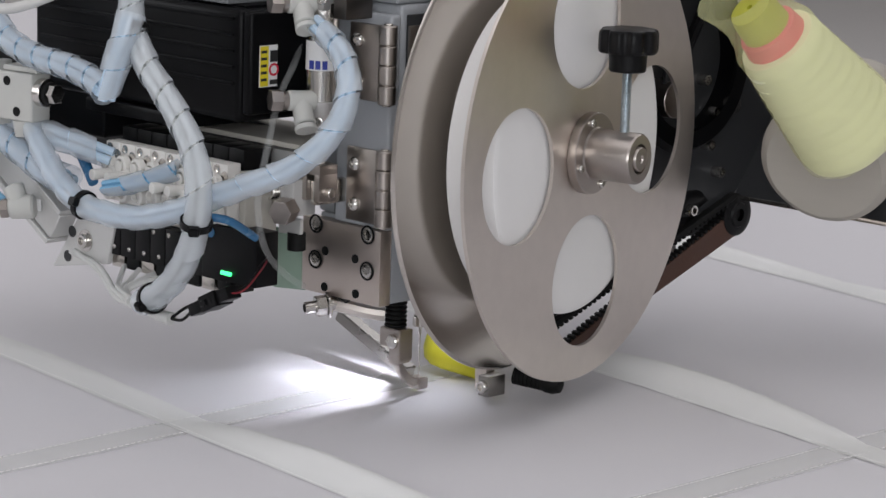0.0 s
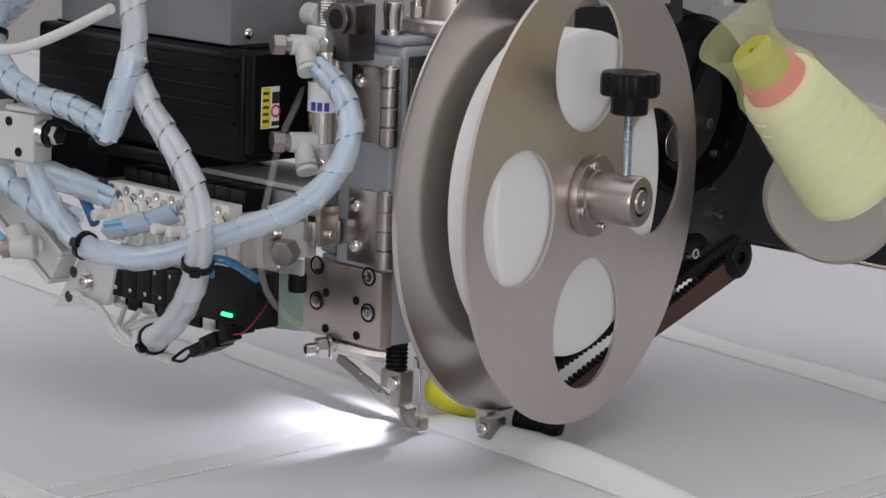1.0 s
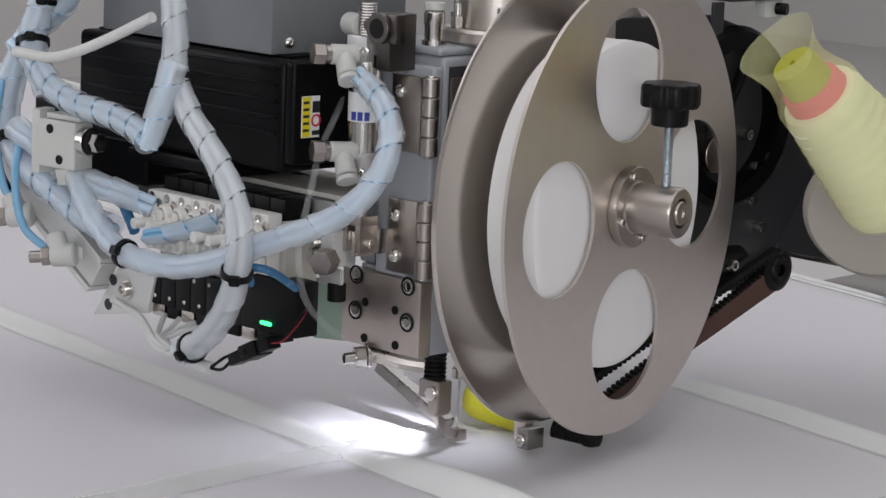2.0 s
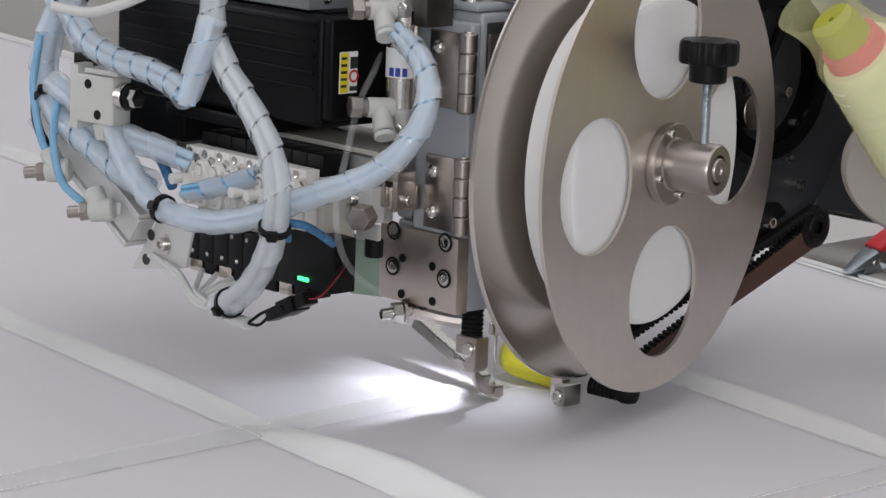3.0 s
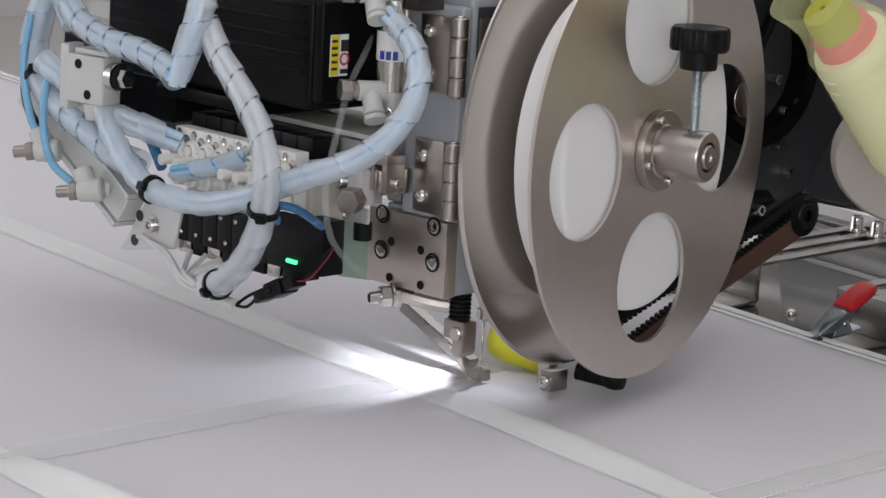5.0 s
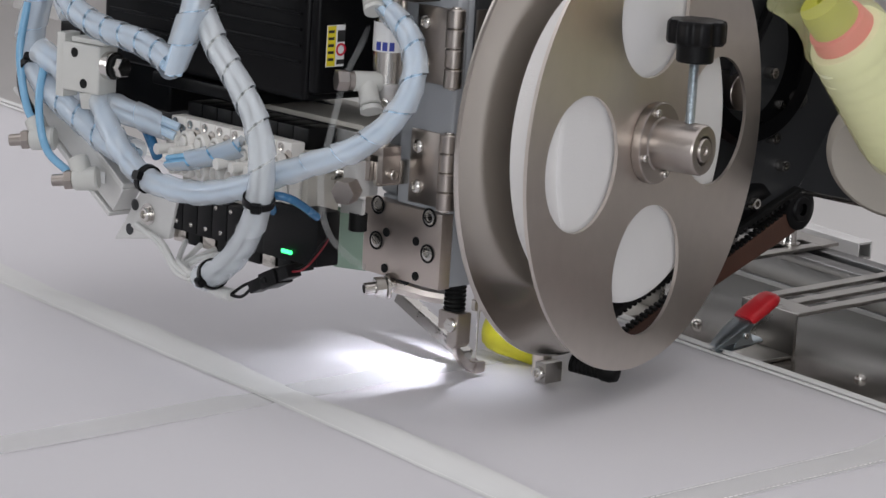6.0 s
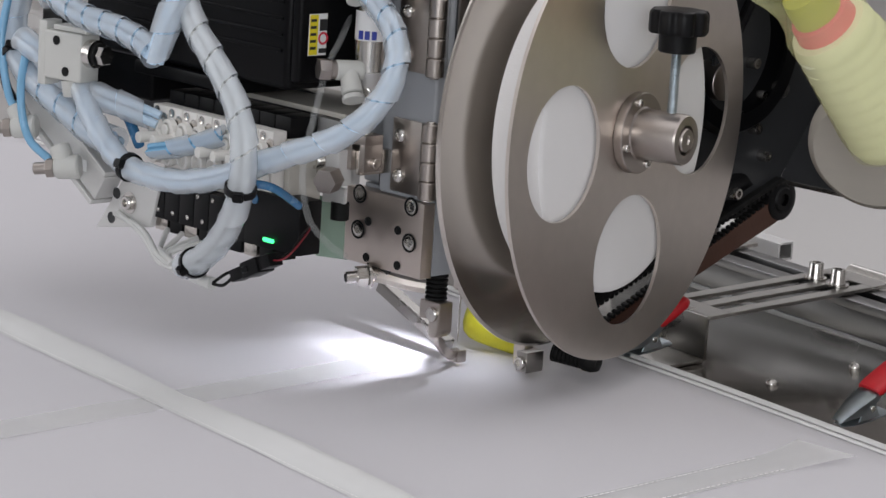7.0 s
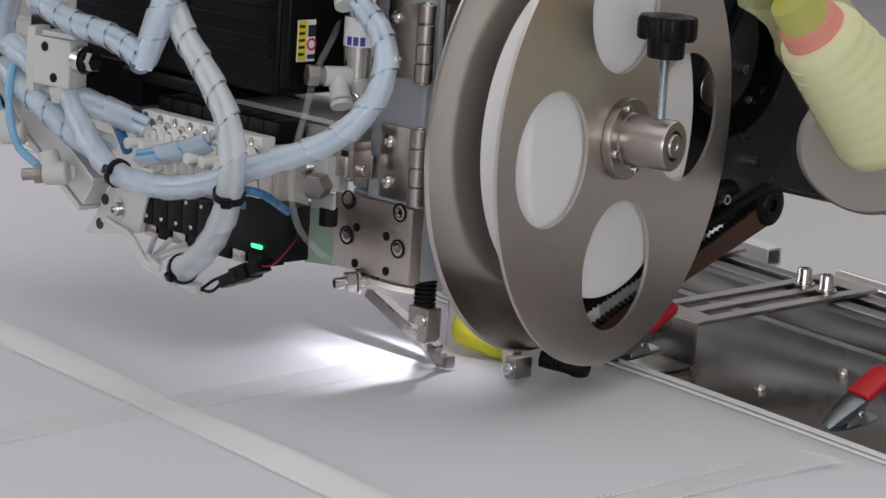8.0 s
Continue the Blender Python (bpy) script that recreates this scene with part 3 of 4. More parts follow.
def sewing_head():
    head = thing("sewing_machine", "grey cast sewing machine head with hinged cover and steel face plate", "sewing machine")
    # column
    part("column", block(-0.052, 0.0155, -0.0445, 0.040, 0.066, 0.118, 0.0015), GREY_PAINT, head)
    part("body", block(-0.056, 0.018, -0.044, 0.075, 0.118, 0.262, 0.004, 3), GREY_PAINT, head)
    part("side_cover", block(0.0182, 0.0212, -0.040, 0.050, 0.120, 0.256, 0.0012), GREY_DARK, head, "dark grey side cover")
    cover = part("front_cover", block(-0.030, 0.019, -0.0535, -0.0445, 0.116, 0.256, 0.0025, 3), GREY_PAINT, head, "grey hinged front cover")
    # solid black strip paints the darkness of a slot; the body is uncut
    part("cover_slot_shade", block(-0.0385, -0.0345, -0.0452, -0.0435, 0.118, 0.150, 0.0006), BLACK, head, "raised black strip standing in for a shaded slot")
    part("top_lid", block(-0.050, 0.016, -0.046, 0.065, 0.2622, 0.268, 0.003, 3), GREY_PAINT, head)
    bm = turned([(0, 0), (0.035, 0), (0.037, 0.002), (0.037, 0.008), (0.035, 0.010), (0, 0.010)], (0.010, 0.014, 0.2682), (0.010, 0.014, 1), 64)
    part("top_flange", bm, STEEL, head, "round steel flange")
    bm = turned([(0, 0.0102), (0.027, 0.0102), (0.027, 0.060), (0.025, 0.062), (0, 0.062)], (0.010, 0.014, 0.2682), (0.010, 0.014, 1), 56)
    part("drum", bm, STEEL, head, "polished steel drum")
    for k in range(6):
        a = radians(15 + 60 * k)
        c = (0.010 + 0.0322 * math.cos(a), 0.014 + 0.0322 * math.sin(a), 0.2783)
        part("flange_bolt", hexagon(c, (c[0], c[1], 0.286), 0.0045, rod((c[0], c[1], 0.286), (c[0], c[1], 0.294), 0.0027)), CHROME, head)
    bm = turned([(0, 0), (0.008, 0), (0.008, 0.003), (0.0062, 0.003), (0.0062, 0.012), (0.0068, 0.014), (0.0068, 0.021), (0.005, 0.023), (0, 0.023)], (-0.0005, -0.036, 0.268), (-0.0005, -0.036, 1), 24)
    part("air_fitting", bm, CHROME, head)
    part("collet", rod((-0.0005, -0.036, 0.2905), (-0.0005, -0.036, 0.2955), 0.0068), GREY_FIT, head)
    # face plate with countersunk screws
    plate = part("face_plate", block(-0.0575, 0.0162, -0.0555, -0.0452, 0.0655, 0.1155, 0.0008), PLATE, head, "ground steel face plate")
    for x in (-0.0441, 0.0049):
        for z in (0.0880, 0.1120):
            # raised black ring stands in for shade in the counterbore
            bm = turned([(0.0056, 0.0), (0.0063, 0.0004), (0.0063, 0.0008), (0.0050, 0.0008), (0.0050, 0)], (x, -0.0556, z), (x, -1, z), 28)
            part("counterbore", bm, RUBBER, plate, "black ring painting the shade round a sunk screw head")
            socket_screw(plate, (x, -0.0553, z), (0, -1, 0), 0.0045, 0.0014)
    for x, z in ((-0.0351, 0.0707), (-0.0054, 0.0710), (-0.0351, 0.0950), (-0.0066, 0.0942)):
        # black disc paints the shade inside a threaded hole
        bm = turned([(0.0030, 0), (0.0030, 0.0006), (0.0024, 0.0006), (0.0021, 0.0002), (0, 0.0002)], (x, -0.0555, z), (x, -1, z), 20)
        part("threaded_hole_shade", bm, RUBBER, plate)
    # hinges
    for z0, z1 in ((0.1985, 0.2500), (0.1185, 0.1690)):
        hinge = part("hinge", block(-0.0165, 0.0125, -0.0560, -0.0538, z0 + 0.001, z1 - 0.001, 0.0006), NICKEL, head, "nickel-plated butt hinge")
        part("hinge_leaf", block(0.0200, 0.0222, -0.040, -0.010, z0 + 0.001, z1 - 0.001, 0.0006), NICKEL, hinge)
        n = 4
        h = (z1 - z0) / n
        for k in range(n):
            part("knuckle", rod((0.0178, -0.0552, z0 + k * h + 0.0003), (0.0178, -0.0552, z0 + (k + 1) * h - 0.0003), 0.0060, None, 28, 0.0007), NICKEL, hinge)
        part("hinge_pin", rod((0.0178, -0.0552, z0 - 0.001), (0.0178, -0.0552, z1 + 0.001), 0.0030), STEEL_DARK, hinge)
        for z in (z0 + 0.012, z1 - 0.012):
            pan_screw(hinge, (-0.0085, -0.0560, z), (0, -1, 0), 0.0048)
            pan_screw(hinge, (0.0222, -0.022, z), (1, 0, 0), 0.0048)
    return head


sewing_head()


def presser():
    foot = thing("presser_foot", "steel presser foot with clamp and side lever", "presser foot")
    bm = rod((0.002, -0.025, 0.030), (0.002, -0.025, 0.068), 0.0040)
    part("presser_bar", bm, CHROME, foot)
    prof = [(0.004, 0.0465)]
    for k in range(6):
        z = 0.0468 + 0.0030 * k
        prof += [(0.0072, z), (0.0076, z + 0.0008), (0.0072, z + 0.0016), (0.0052, z + 0.0020), (0.0052, z + 0.0027)]
    prof += [(0.004, 0.0652)]
    part("rubber_bellows", turned([(r, z - 0.0465) for r, z in prof], (0.002, -0.025, 0.0465), (0.002, -0.025, 1), 32), RUBBER, foot, "black rubber bellows", 30)
    bm = prism([(-0.0075, 0.0465), (0.0115, 0.0465), (0.0115, 0.026), (0.0075, 0.0225), (0.0015, 0.0225), (0.0015, 0.034), (-0.0075, 0.034)], 0.0125, 0.0006)
    move(bm, Matrix.Translation((0.003, -0.0335, 0)))
    part("clamp_block", bm, NICKEL, foot, "stepped steel clamp block")
    bm = turned([(0, 0), (0.0048, 0), (0.0048, 0.0018), (0.0040, 0.0026), (0, 0.0026)], (0.0085, -0.0335, 0.0385), (0.0085, -1, 0.0385), 28)
    block(0.0038, 0.0132, -0.0364, -0.0360, 0.0381, 0.0389, 0, 1, bm)
    part("slotted_screw", bm, CHROME, foot)
    shank = bmesh.new()
    last = None
    for c, w in (((0.0075, -0.0275, 0.026), 0.0034), ((0.0075, -0.026, 0.019), 0.0034), ((0.006, -0.018, 0.011), 0.0032), ((0.003, -0.010, 0.0068), 0.0034), ((0.001, -0.004, 0.0060), 0.0042)):
        c = Vector(c)
        ring = [shank.verts.new(c + Vector((dx * w * 0.72, dy * 0.0013, dz * 0.0026))) for dx, dy, dz in ((-1, -1, -1), (1, -1, -1), (1, 1, 1), (-1, 1, 1))]
        if last:
            for k in range(4):
                shank.faces.new((last[k], last[(k + 1) % 4], ring[(k + 1) % 4], ring[k]))
        else:
            shank.faces.new(ring)
        last = ring
    shank.faces.new(last[::-1])
    bmesh.ops.bevel(shank, geom=shank.edges[:], offset=0.0004, segments=2, affect="EDGES")
    part("shank", shank, NICKEL, foot)
    toe = bmesh.new()
    outer = [(-0.0075, -0.0065), (0.0075, -0.0065), (0.0080, 0.000), (0.0075, 0.0055), (0.0045, 0.0075), (0.0035, 0.0020), (0.0, 0.0002), (-0.0035, 0.0020), (-0.0045, 0.0075), (-0.0075, 0.0055), (-0.0080, 0.0)]
    f = toe.faces.new([toe.verts.new((x * 0.70, y * 0.72, 0.0006)) for x, y in outer])
    e = bmesh.ops.extrude_face_region(toe, geom=[f])
    bmesh.ops.translate(toe, verts=[v for v in e["geom"] if isinstance(v, bmesh.types.BMVert)], vec=(0, 0, 0.0078))
    bmesh.ops.bevel(toe, geom=toe.edges[:], offset=0.0006, segments=2, affect="EDGES")
    part("toe", toe, NICKEL, foot)
    # lifting lever with its nut
    bm = bmesh.new()
    pts = [(-0.036, -0.055, 0.060), (-0.022, -0.048, 0.0585), (-0.010, -0.040, 0.056), (0.000, -0.030, 0.0545)]
    hose(pts, 0.0048, 8, 0.003, bm)
    part("lever", bm, STEEL, foot)
    line = bmesh.new()
    bmesh.ops.create_cube(line, size=1)
    p, q = Vector((-0.080, 0.004, 0.0365)), Vector((-0.012, 0.004, 0.0080))
    move(line, along(p.lerp(q, 0.5), q) @ Matrix.Diagonal((0.0100, 0.0085, (q - p).length, 1)))
    bmesh.ops.bevel(line, geom=line.edges[:], offset=0.0007, segments=2, affect="EDGES")
    part("guard_arm", line, BRACKET, foot)
    at = Vector((-0.030, -0.057, 0.0595))
    way = Vector((-0.45, -0.88, -0.1)).normalized()
    bm = rod(at - way * 0.006, at + way * 0.016, 0.0040)
    part("pivot_bolt", bm, CHROME, foot)
    bm = rod(at - way * 0.001, at + way * 0.0012, 0.0085)
    hexagon(at + way * 0.0014, at + way * 0.0085, 0.0072, bm)
    part("lock_nut", bm, CHROME, foot)
    part("bolt_end", rod(at + way * 0.0158, at + way * 0.0164, 0.0028), RUBBER, foot)
    part("pivot_bracket", prism([(-0.046, 0.074), (-0.018, 0.067), (-0.020, 0.057), (-0.032, 0.055)], 0.004, 0.0006), GREY_DARK, foot).location = (0, -0.051, 0)
    return foot


presser()


def needle_bar():
    n = thing("needle_bar", "steel needle bar with a fine needle", "needle")
    part("bar", rod((0, 0, 0.040), (0, 0, 0.085), 0.0036), STEEL_DARK, n)
    part("needle_clamp", rod((0, 0, 0.036), (0, 0, 0.043), 0.0050), STEEL_DARK, n)
    part("needle", turned([(0, 0), (0.0004, 0.003), (0.0006, 0.006), (0.0007, 0.030), (0.0011, 0.031), (0.0011, 0.040), (0, 0.040)], (0, 0, -0.0005), (0, 0, 1), 10), CHROME, n)
    return n


needle = needle_bar()


def tape_guide():
    g = thing("yellow_tape_roller", "yellow taped guide roller beside the needle", "roller")
    part("roller", turned([(0, 0), (0.007, 0.0005), (0.0125, 0.003), (0.0155, 0.008), (0.0165, 0.016), (0.0160, 0.040), (0.012, 0.046), (0, 0.046)], (-0.027, 0.034, 0.0245), (0.010, 0.058, 0.0135), 40), YELLOW, g)
    b = thing("guide_block", "small steel guide block with a clamp screw", "guide block")
    part("block", block(0.033, 0.0435, 0.020, 0.028, 0.003, 0.0185, 0.0008), STEEL, b)
    part("side_block", block(0.0438, 0.0535, 0.012, 0.028, 0.002, 0.0160, 0.0008), BRACKET, b)
    socket_screw(b, (0.0488, 0.0120, 0.0088), (0, -1, 0), 0.0044, 0.0035)
    h = thing("ribbed_roller", "black ribbed rubber feed roller under the reel", "roller")
    prof = [(0, 0)]
    for k in range(8):
        prof += [(0.0062, 0.003 * k), (0.0062, 0.003 * k + 0.0018), (0.0052, 0.003 * k + 0.0021), (0.0052, 0.003 * k + 0.0029)]
    prof += [(0, 0.025)]
    part("ribbed_sleeve", turned(prof, (0.050, 0.041, 0.0125), (0.070, 0.049, 0.0105), 28), RUBBER, h, "", 30)
    part("rubber_cap", turned([(0, 0), (0.006, 0), (0.0078, 0.003), (0.008, 0.008), (0.0065, 0.013), (0, 0.015)], (0.069, 0.048, 0.0115), (0.090, 0.056, 0.0105), 28), RUBBER, h)
    ledt = thing("sewing_lamp", "small white sewing lamp under the head", "lamp")
    part("lamp_housing", rod((-0.0085, 0.001, 0.076), (-0.0080, 0.001, 0.0640), 0.0040), WHITE_PLASTIC, ledt)
    part("lamp_lens", rod((-0.0080, 0.001, 0.0638), (-0.0080, 0.001, 0.0622), 0.0036), GLOW_WHITE, ledt)


tape_guide()


def air_cylinder():
    c = thing("air_cylinder", "small stainless air cylinder with a white label", "pneumatic cylinder")
    x, y = -0.0225, -0.0745
    up = (x, y, 1)
    part("barrel", rod((x, y, 0.197), (x, y, 0.262), 0.0105, None, 36), CHROME, c)
    part("label_band", turned([(0.0107, 0), (0.0107, 0.019)], (x, y, 0.2185), up, 36), LABEL, c, "white label with blue marks")
    for k, a in enumerate((8, 32, 56)):
        b = block(-0.0016, 0.0016, -0.0004, 0.0004, 0.0, 0.0055, 0)
        move(b, pose(x, y, 0.2195) @ pose(0, 0, 0, 0, 0, a) @ pose(0, -0.0108, 0))
        part("mark", b, INK_BLUE, c)
    part("lower_cap", turned([(0, 0), (0.0105, 0), (0.0112, 0.001), (0.0112, 0.016), (0.0118, 0.017), (0.0118, 0.019), (0.0106, 0.0195)], (x, y, 0.179), up, 36), ALU, c)
    part("upper_cap", block(x - 0.0088, x + 0.0100, y - 0.0095, y + 0.0095, 0.2575, 0.2738, 0.0012), ALU, c)
    prof = []
    for k in range(12):
        prof += [(0.0062, 0.0018 * k), (0.0056, 0.0018 * k + 0.0009)]
    part("threaded_neck", turned([(0, 0)] + prof + [(0, 0.0216)], (x, y, 0.2742), up, 24), CHROME, c)
    bm = rod((0.0024, -0.090, 0.2810), (0.0024, -0.077, 0.2810), 0.0100, None, 32)
    join(bm, block(0.0024, 0.0165, -0.0865, -0.0775, 0.2720, 0.2905, 0.0012))
    join(bm, block(-0.0105, 0.0015, -0.0774, -0.0536, 0.2525, 0.2890, 0.0012))
    join(bm, block(x, 0.0024, -0.0800, -0.0700, 0.2780, 0.2840, 0.0012))
    part("mount_bracket", bm, DARK_STEEL, c, "dark steel mounting bracket")
    # black disc painted as the shaded bore of the bracket's barrel
    part("mount_bore_shade", rod((0.0024, -0.0905, 0.2810), (0.0024, -0.0890, 0.2810), 0.0065), RUBBER, c)
    part("back_nut", rod((-0.0441, -0.070, 0.2790), (-0.0290, -0.073, 0.2790), 0.0075), GREY_FIT, c)
    for z in (0.2645, 0.186):
        socket_screw(c, (x + 0.0075, y - 0.0085, z), (0.5, -0.8, 0), 0.0032, 0.002)
    part("piston_rod", rod((x, y, 0.155), (x, y, 0.182), 0.0042), CHROME, c)
    bm = block(x - 0.0085, x - 0.0035, y - 0.008, y + 0.008, 0.133, 0.151, 0.0006)
    block(x + 0.0035, x + 0.0085, y - 0.008, y + 0.008, 0.133, 0.151, 0.0006, 2, bm)
    block(x - 0.0085, x + 0.0085, y - 0.008, y + 0.008, 0.1505, 0.157, 0.0006, 2, bm)
    part("clevis", bm, NICKEL, c)
    part("clevis_pin", rod((x - 0.011, y, 0.139), (x + 0.0125, y, 0.139), 0.0034), STEEL_DARK, c)
    part("link", block(x - 0.003, x + 0.003, y - 0.005, y + 0.022, 0.130, 0.146, 0.001), STEEL_DARK, c)
    return c


air_cylinder()


def elbow(at, way_in, way_out):
    """A push-in elbow: a nut, a pale body and a collar."""
    e = thing("elbow_fitting", "pale grey push-in elbow with a nickel nut", "air fitting", "elbow fittings")
    at, a, b = Vector(at), Vector(way_in).normalized(), Vector(way_out).normalized()
    part("nut", hexagon(at + a * 0.013, at + a * 0.021, 0.0072, rod(at + a * 0.009, at + a * 0.013, 0.006)), NICKEL, e)
    part("body", rod(at - a * 0.010, at + a * 0.010, 0.0066, None, 24, 0.0015, rod(at, at + b * 0.017, 0.0062, 0.0070, 24, 0.001)), GREY_FIT, e)
    part("collar", rod(at + b * 0.0182, at + b * 0.0215, 0.0072), GREY_FIT, e)
    return e


elbow((-0.027, -0.090, 0.2615), (-0.42, -0.9, 0.03), (0.50, -0.25, -0.60))
elbow((-0.025, -0.090, 0.199), (-0.42, -0.9, 0.03), (0.45, -0.20, -0.75))

# ---- motor, grey box, valves ----


def drive_motor():
    m = thing("servo_motor", "black servo motor with a yellow and white warning label", "motor")
    part("motor_body", block(-0.27, -0.056, -0.115, -0.018, 0.182, 0.2555, 0.005, 3), BLACK_PAINT, m)
    part("front_flange", block(-0.0558, -0.047, -0.114, -0.030, 0.188, 0.255, 0.003, 3), BLACK_PAINT, m)
    for k in range(5):
        z = 0.2065 + 0.0105 * k
        part("rib", block(-0.262, -0.062, -0.1164, -0.1152, z, z + 0.0022, 0.0005), BLACK_PAINT, m)
    part("top_step", block(-0.262, -0.064, -0.104, -0.030, 0.2556, 0.2569, 0.0005), BLACK_PAINT, m)
    part("lower_housing", block(-0.21, -0.105, -0.118, -0.060, 0.1725, 0.1815, 0.002), BLACK_PAINT, m)
    part("warning_label", block(-0.0468, -0.0465, -0.107, -0.0915, 0.206, 0.233, 0), LABEL, m, "yellow and white warning label", 0)
    part("label_stripe", block(-0.0464, -0.0462, -0.1066, -0.0995, 0.2065, 0.2325, 0), INK_YELLOW, m, "", 0)
    for k in range(5):
        part("text_bar", block(-0.0461, -0.0460, -0.106, -0.101, 0.210 + 0.0045 * k, 0.2118 + 0.0045 * k, 0), INK_BLACK, m, "", 0)
    part("label_mark", turned([(0.0028, 0), (0.0042, 0), (0.0042, 0.0002), (0.0028, 0.0002)], (-0.0464, -0.0947, 0.217), (1, -0.0947, 0.217), 20), INK_RED, m)
    part("label_mark", block(-0.0464, -0.0462, -0.0980, -0.0915, 0.222, 0.2295, 0), INK_BLACK, m, "", 0)
    part("label_mark", block(-0.0464, -0.0462, -0.0980, -0.0915, 0.2075, 0.2105, 0), INK_BLACK, m, "", 0)
    for z in (0.196, 0.247):
        socket_screw(m, (-0.047, -0.045, z), (1, 0, 0), 0.004, 0.004, BLACK)
    part("rear_housing", block(-0.34, -0.212, -0.100, -0.018, 0.150, 0.200, 0.003, 3), BLACK_PAINT, m)
    b = thing("control_box", "satin grey metal control box above the motor", "control box")
    part("box_body", block(-0.25, -0.0745, -0.110, 0.01, 0.257, 0.40, 0.0015), GREY_BOX, b)
    pan_screw(b, (-0.0745, -0.095, 0.2645), (1, 0, 0), 0.004)
    pan_screw(b, (-0.0745, -0.020, 0.2645), (1, 0, 0), 0.004)
    s = thing("mounting_shelf", "thin white painted shelf under the motor", "shelf")
    part("shelf_plate", block(-0.228, -0.030, -0.086, -0.020, 0.1655, 0.1690, 0.0006), CREAM, s)
    q = thing("mounting_plate", "dark grey sheet metal plate behind the hoses", "mounting plate")
    part("plate", prism([(-0.352, 0.148), (-0.335, 0.128), (-0.190, 0.126), (-0.060, 0.140), (-0.060, 0.1635), (-0.345, 0.200)], 0.004, 0.0008), GREY_DARK, q).location = (0, -0.048, 0)
    for x, z in ((-0.330, 0.165), (-0.250, 0.150)):
        pan_screw(q, (x, -0.048, z), (0, -1, 0), 0.003)
    return m


drive_motor()


def valve_bank():
    v = thing("valve_manifold", "bank of black solenoid valves with ivory push-in ports", "valve manifold")
    x0, w, n = -0.180, 0.0155, 8
    part("manifold_block", block(x0, -0.056, -0.112, -0.088, 0.104, 0.150, 0.001), CREAM, v, "cream aluminium manifold")
    part("end_plate", block(-0.0558, -0.0500, -0.114, -0.086, 0.104, 0.151, 0.001), CREAM, v)
    for k in range(n):
        a = x0 + k * w
        top = part("top_valve", block(a + 0.0003, a + w - 0.0003, -0.110, -0.086, 0.1502, 0.1645, 0.0009), BLACK, v)
        body = part("port_body", block(a + 0.0004, a + w - 0.0004, -0.124, -0.1122, 0.116, 0.1560, 0.0009), WHITE_PLASTIC, v)
        part("bolt_recess", turned([(0.0021, 0), (0.0030, 0), (0.0030, 0.0004), (0.0021, 0.0004), (0.0018, 0.0002), (0, 0.0002)], (a + w * 0.33, -0.1241, 0.1522), (a + w * 0.33, -1, 0.1522), 14), STEEL_DARK, body)
        # steel disc stands in for the shade of a round recess
        part("scallop_shade", turned([(0.0034, 0), (0.0034, 0.0003), (0, 0.0003)], (a + w * 0.80, -0.1240, 0.1480), (a + w * 0.80, -1, 0.1480), 14), STEEL_DARK, body)
        aim = Vector((-0.15, -1, -0.05)).normalized()
        for u, z, r, out in ((0.42, 0.1418, 0.0070, 0.0036), (0.78, 0.1362, 0.0050, 0.0165), (0.50, 0.1240, 0.0070, 0.0)):
            c = Vector((a + w * u, -0.1242, z))
            bm = turned([(r, 0), (r, 0.0042), (r - 0.0010, 0.0052), (r - 0.0022, 0.0052), (r - 0.0026, 0.002), (0, 0.002)], c, c + aim, 24)
            port = part("port_ring", bm, WHITE_PLASTIC, body)
            if out:
                part("port_plug", rod(c, c + aim * (0.003 + out), 0.0030, 0.0038, 18), WHITE_PLASTIC, port)
        low = part("lower_valve", block(a - 0.004 + 0.0003, a - 0.004 + w - 0.0003, -0.1200, -0.100, 0.0775, 0.1035, 0.0009), BLACK, v)
        for z in (0.0995, 0.0835):
            pan_screw(low, (a - 0.004 + w * (0.25 if z > 0.09 else 0.62), -0.1200, z), (0, -1, 0), 0.0017)
        part("connector", block(a - 0.002, a + 0.011, -0.116, -0.095, 0.0685, 0.0772, 0.0008), BLACK if k % 2 else STEEL_DARK, v)
    part("end_valve", block(-0.0835, -0.0300, -0.1215, -0.102, 0.0785, 0.1145, 0.0015), BLACK, v)
    lit = part("indicator", block(-0.0625, -0.0525, -0.1238, -0.1217, 0.0830, 0.0858, 0.0010), GLOW, v, "glowing green indicator")
    part("blue_button", turned([(0, 0), (0.0035, 0), (0.0035, 0.0006), (0, 0.0008)], (-0.0741, -0.1216, 0.1090), (-0.0741, -1, 0.1090), 18), BLUE_TUBE, v)
    return v


valve_bank()


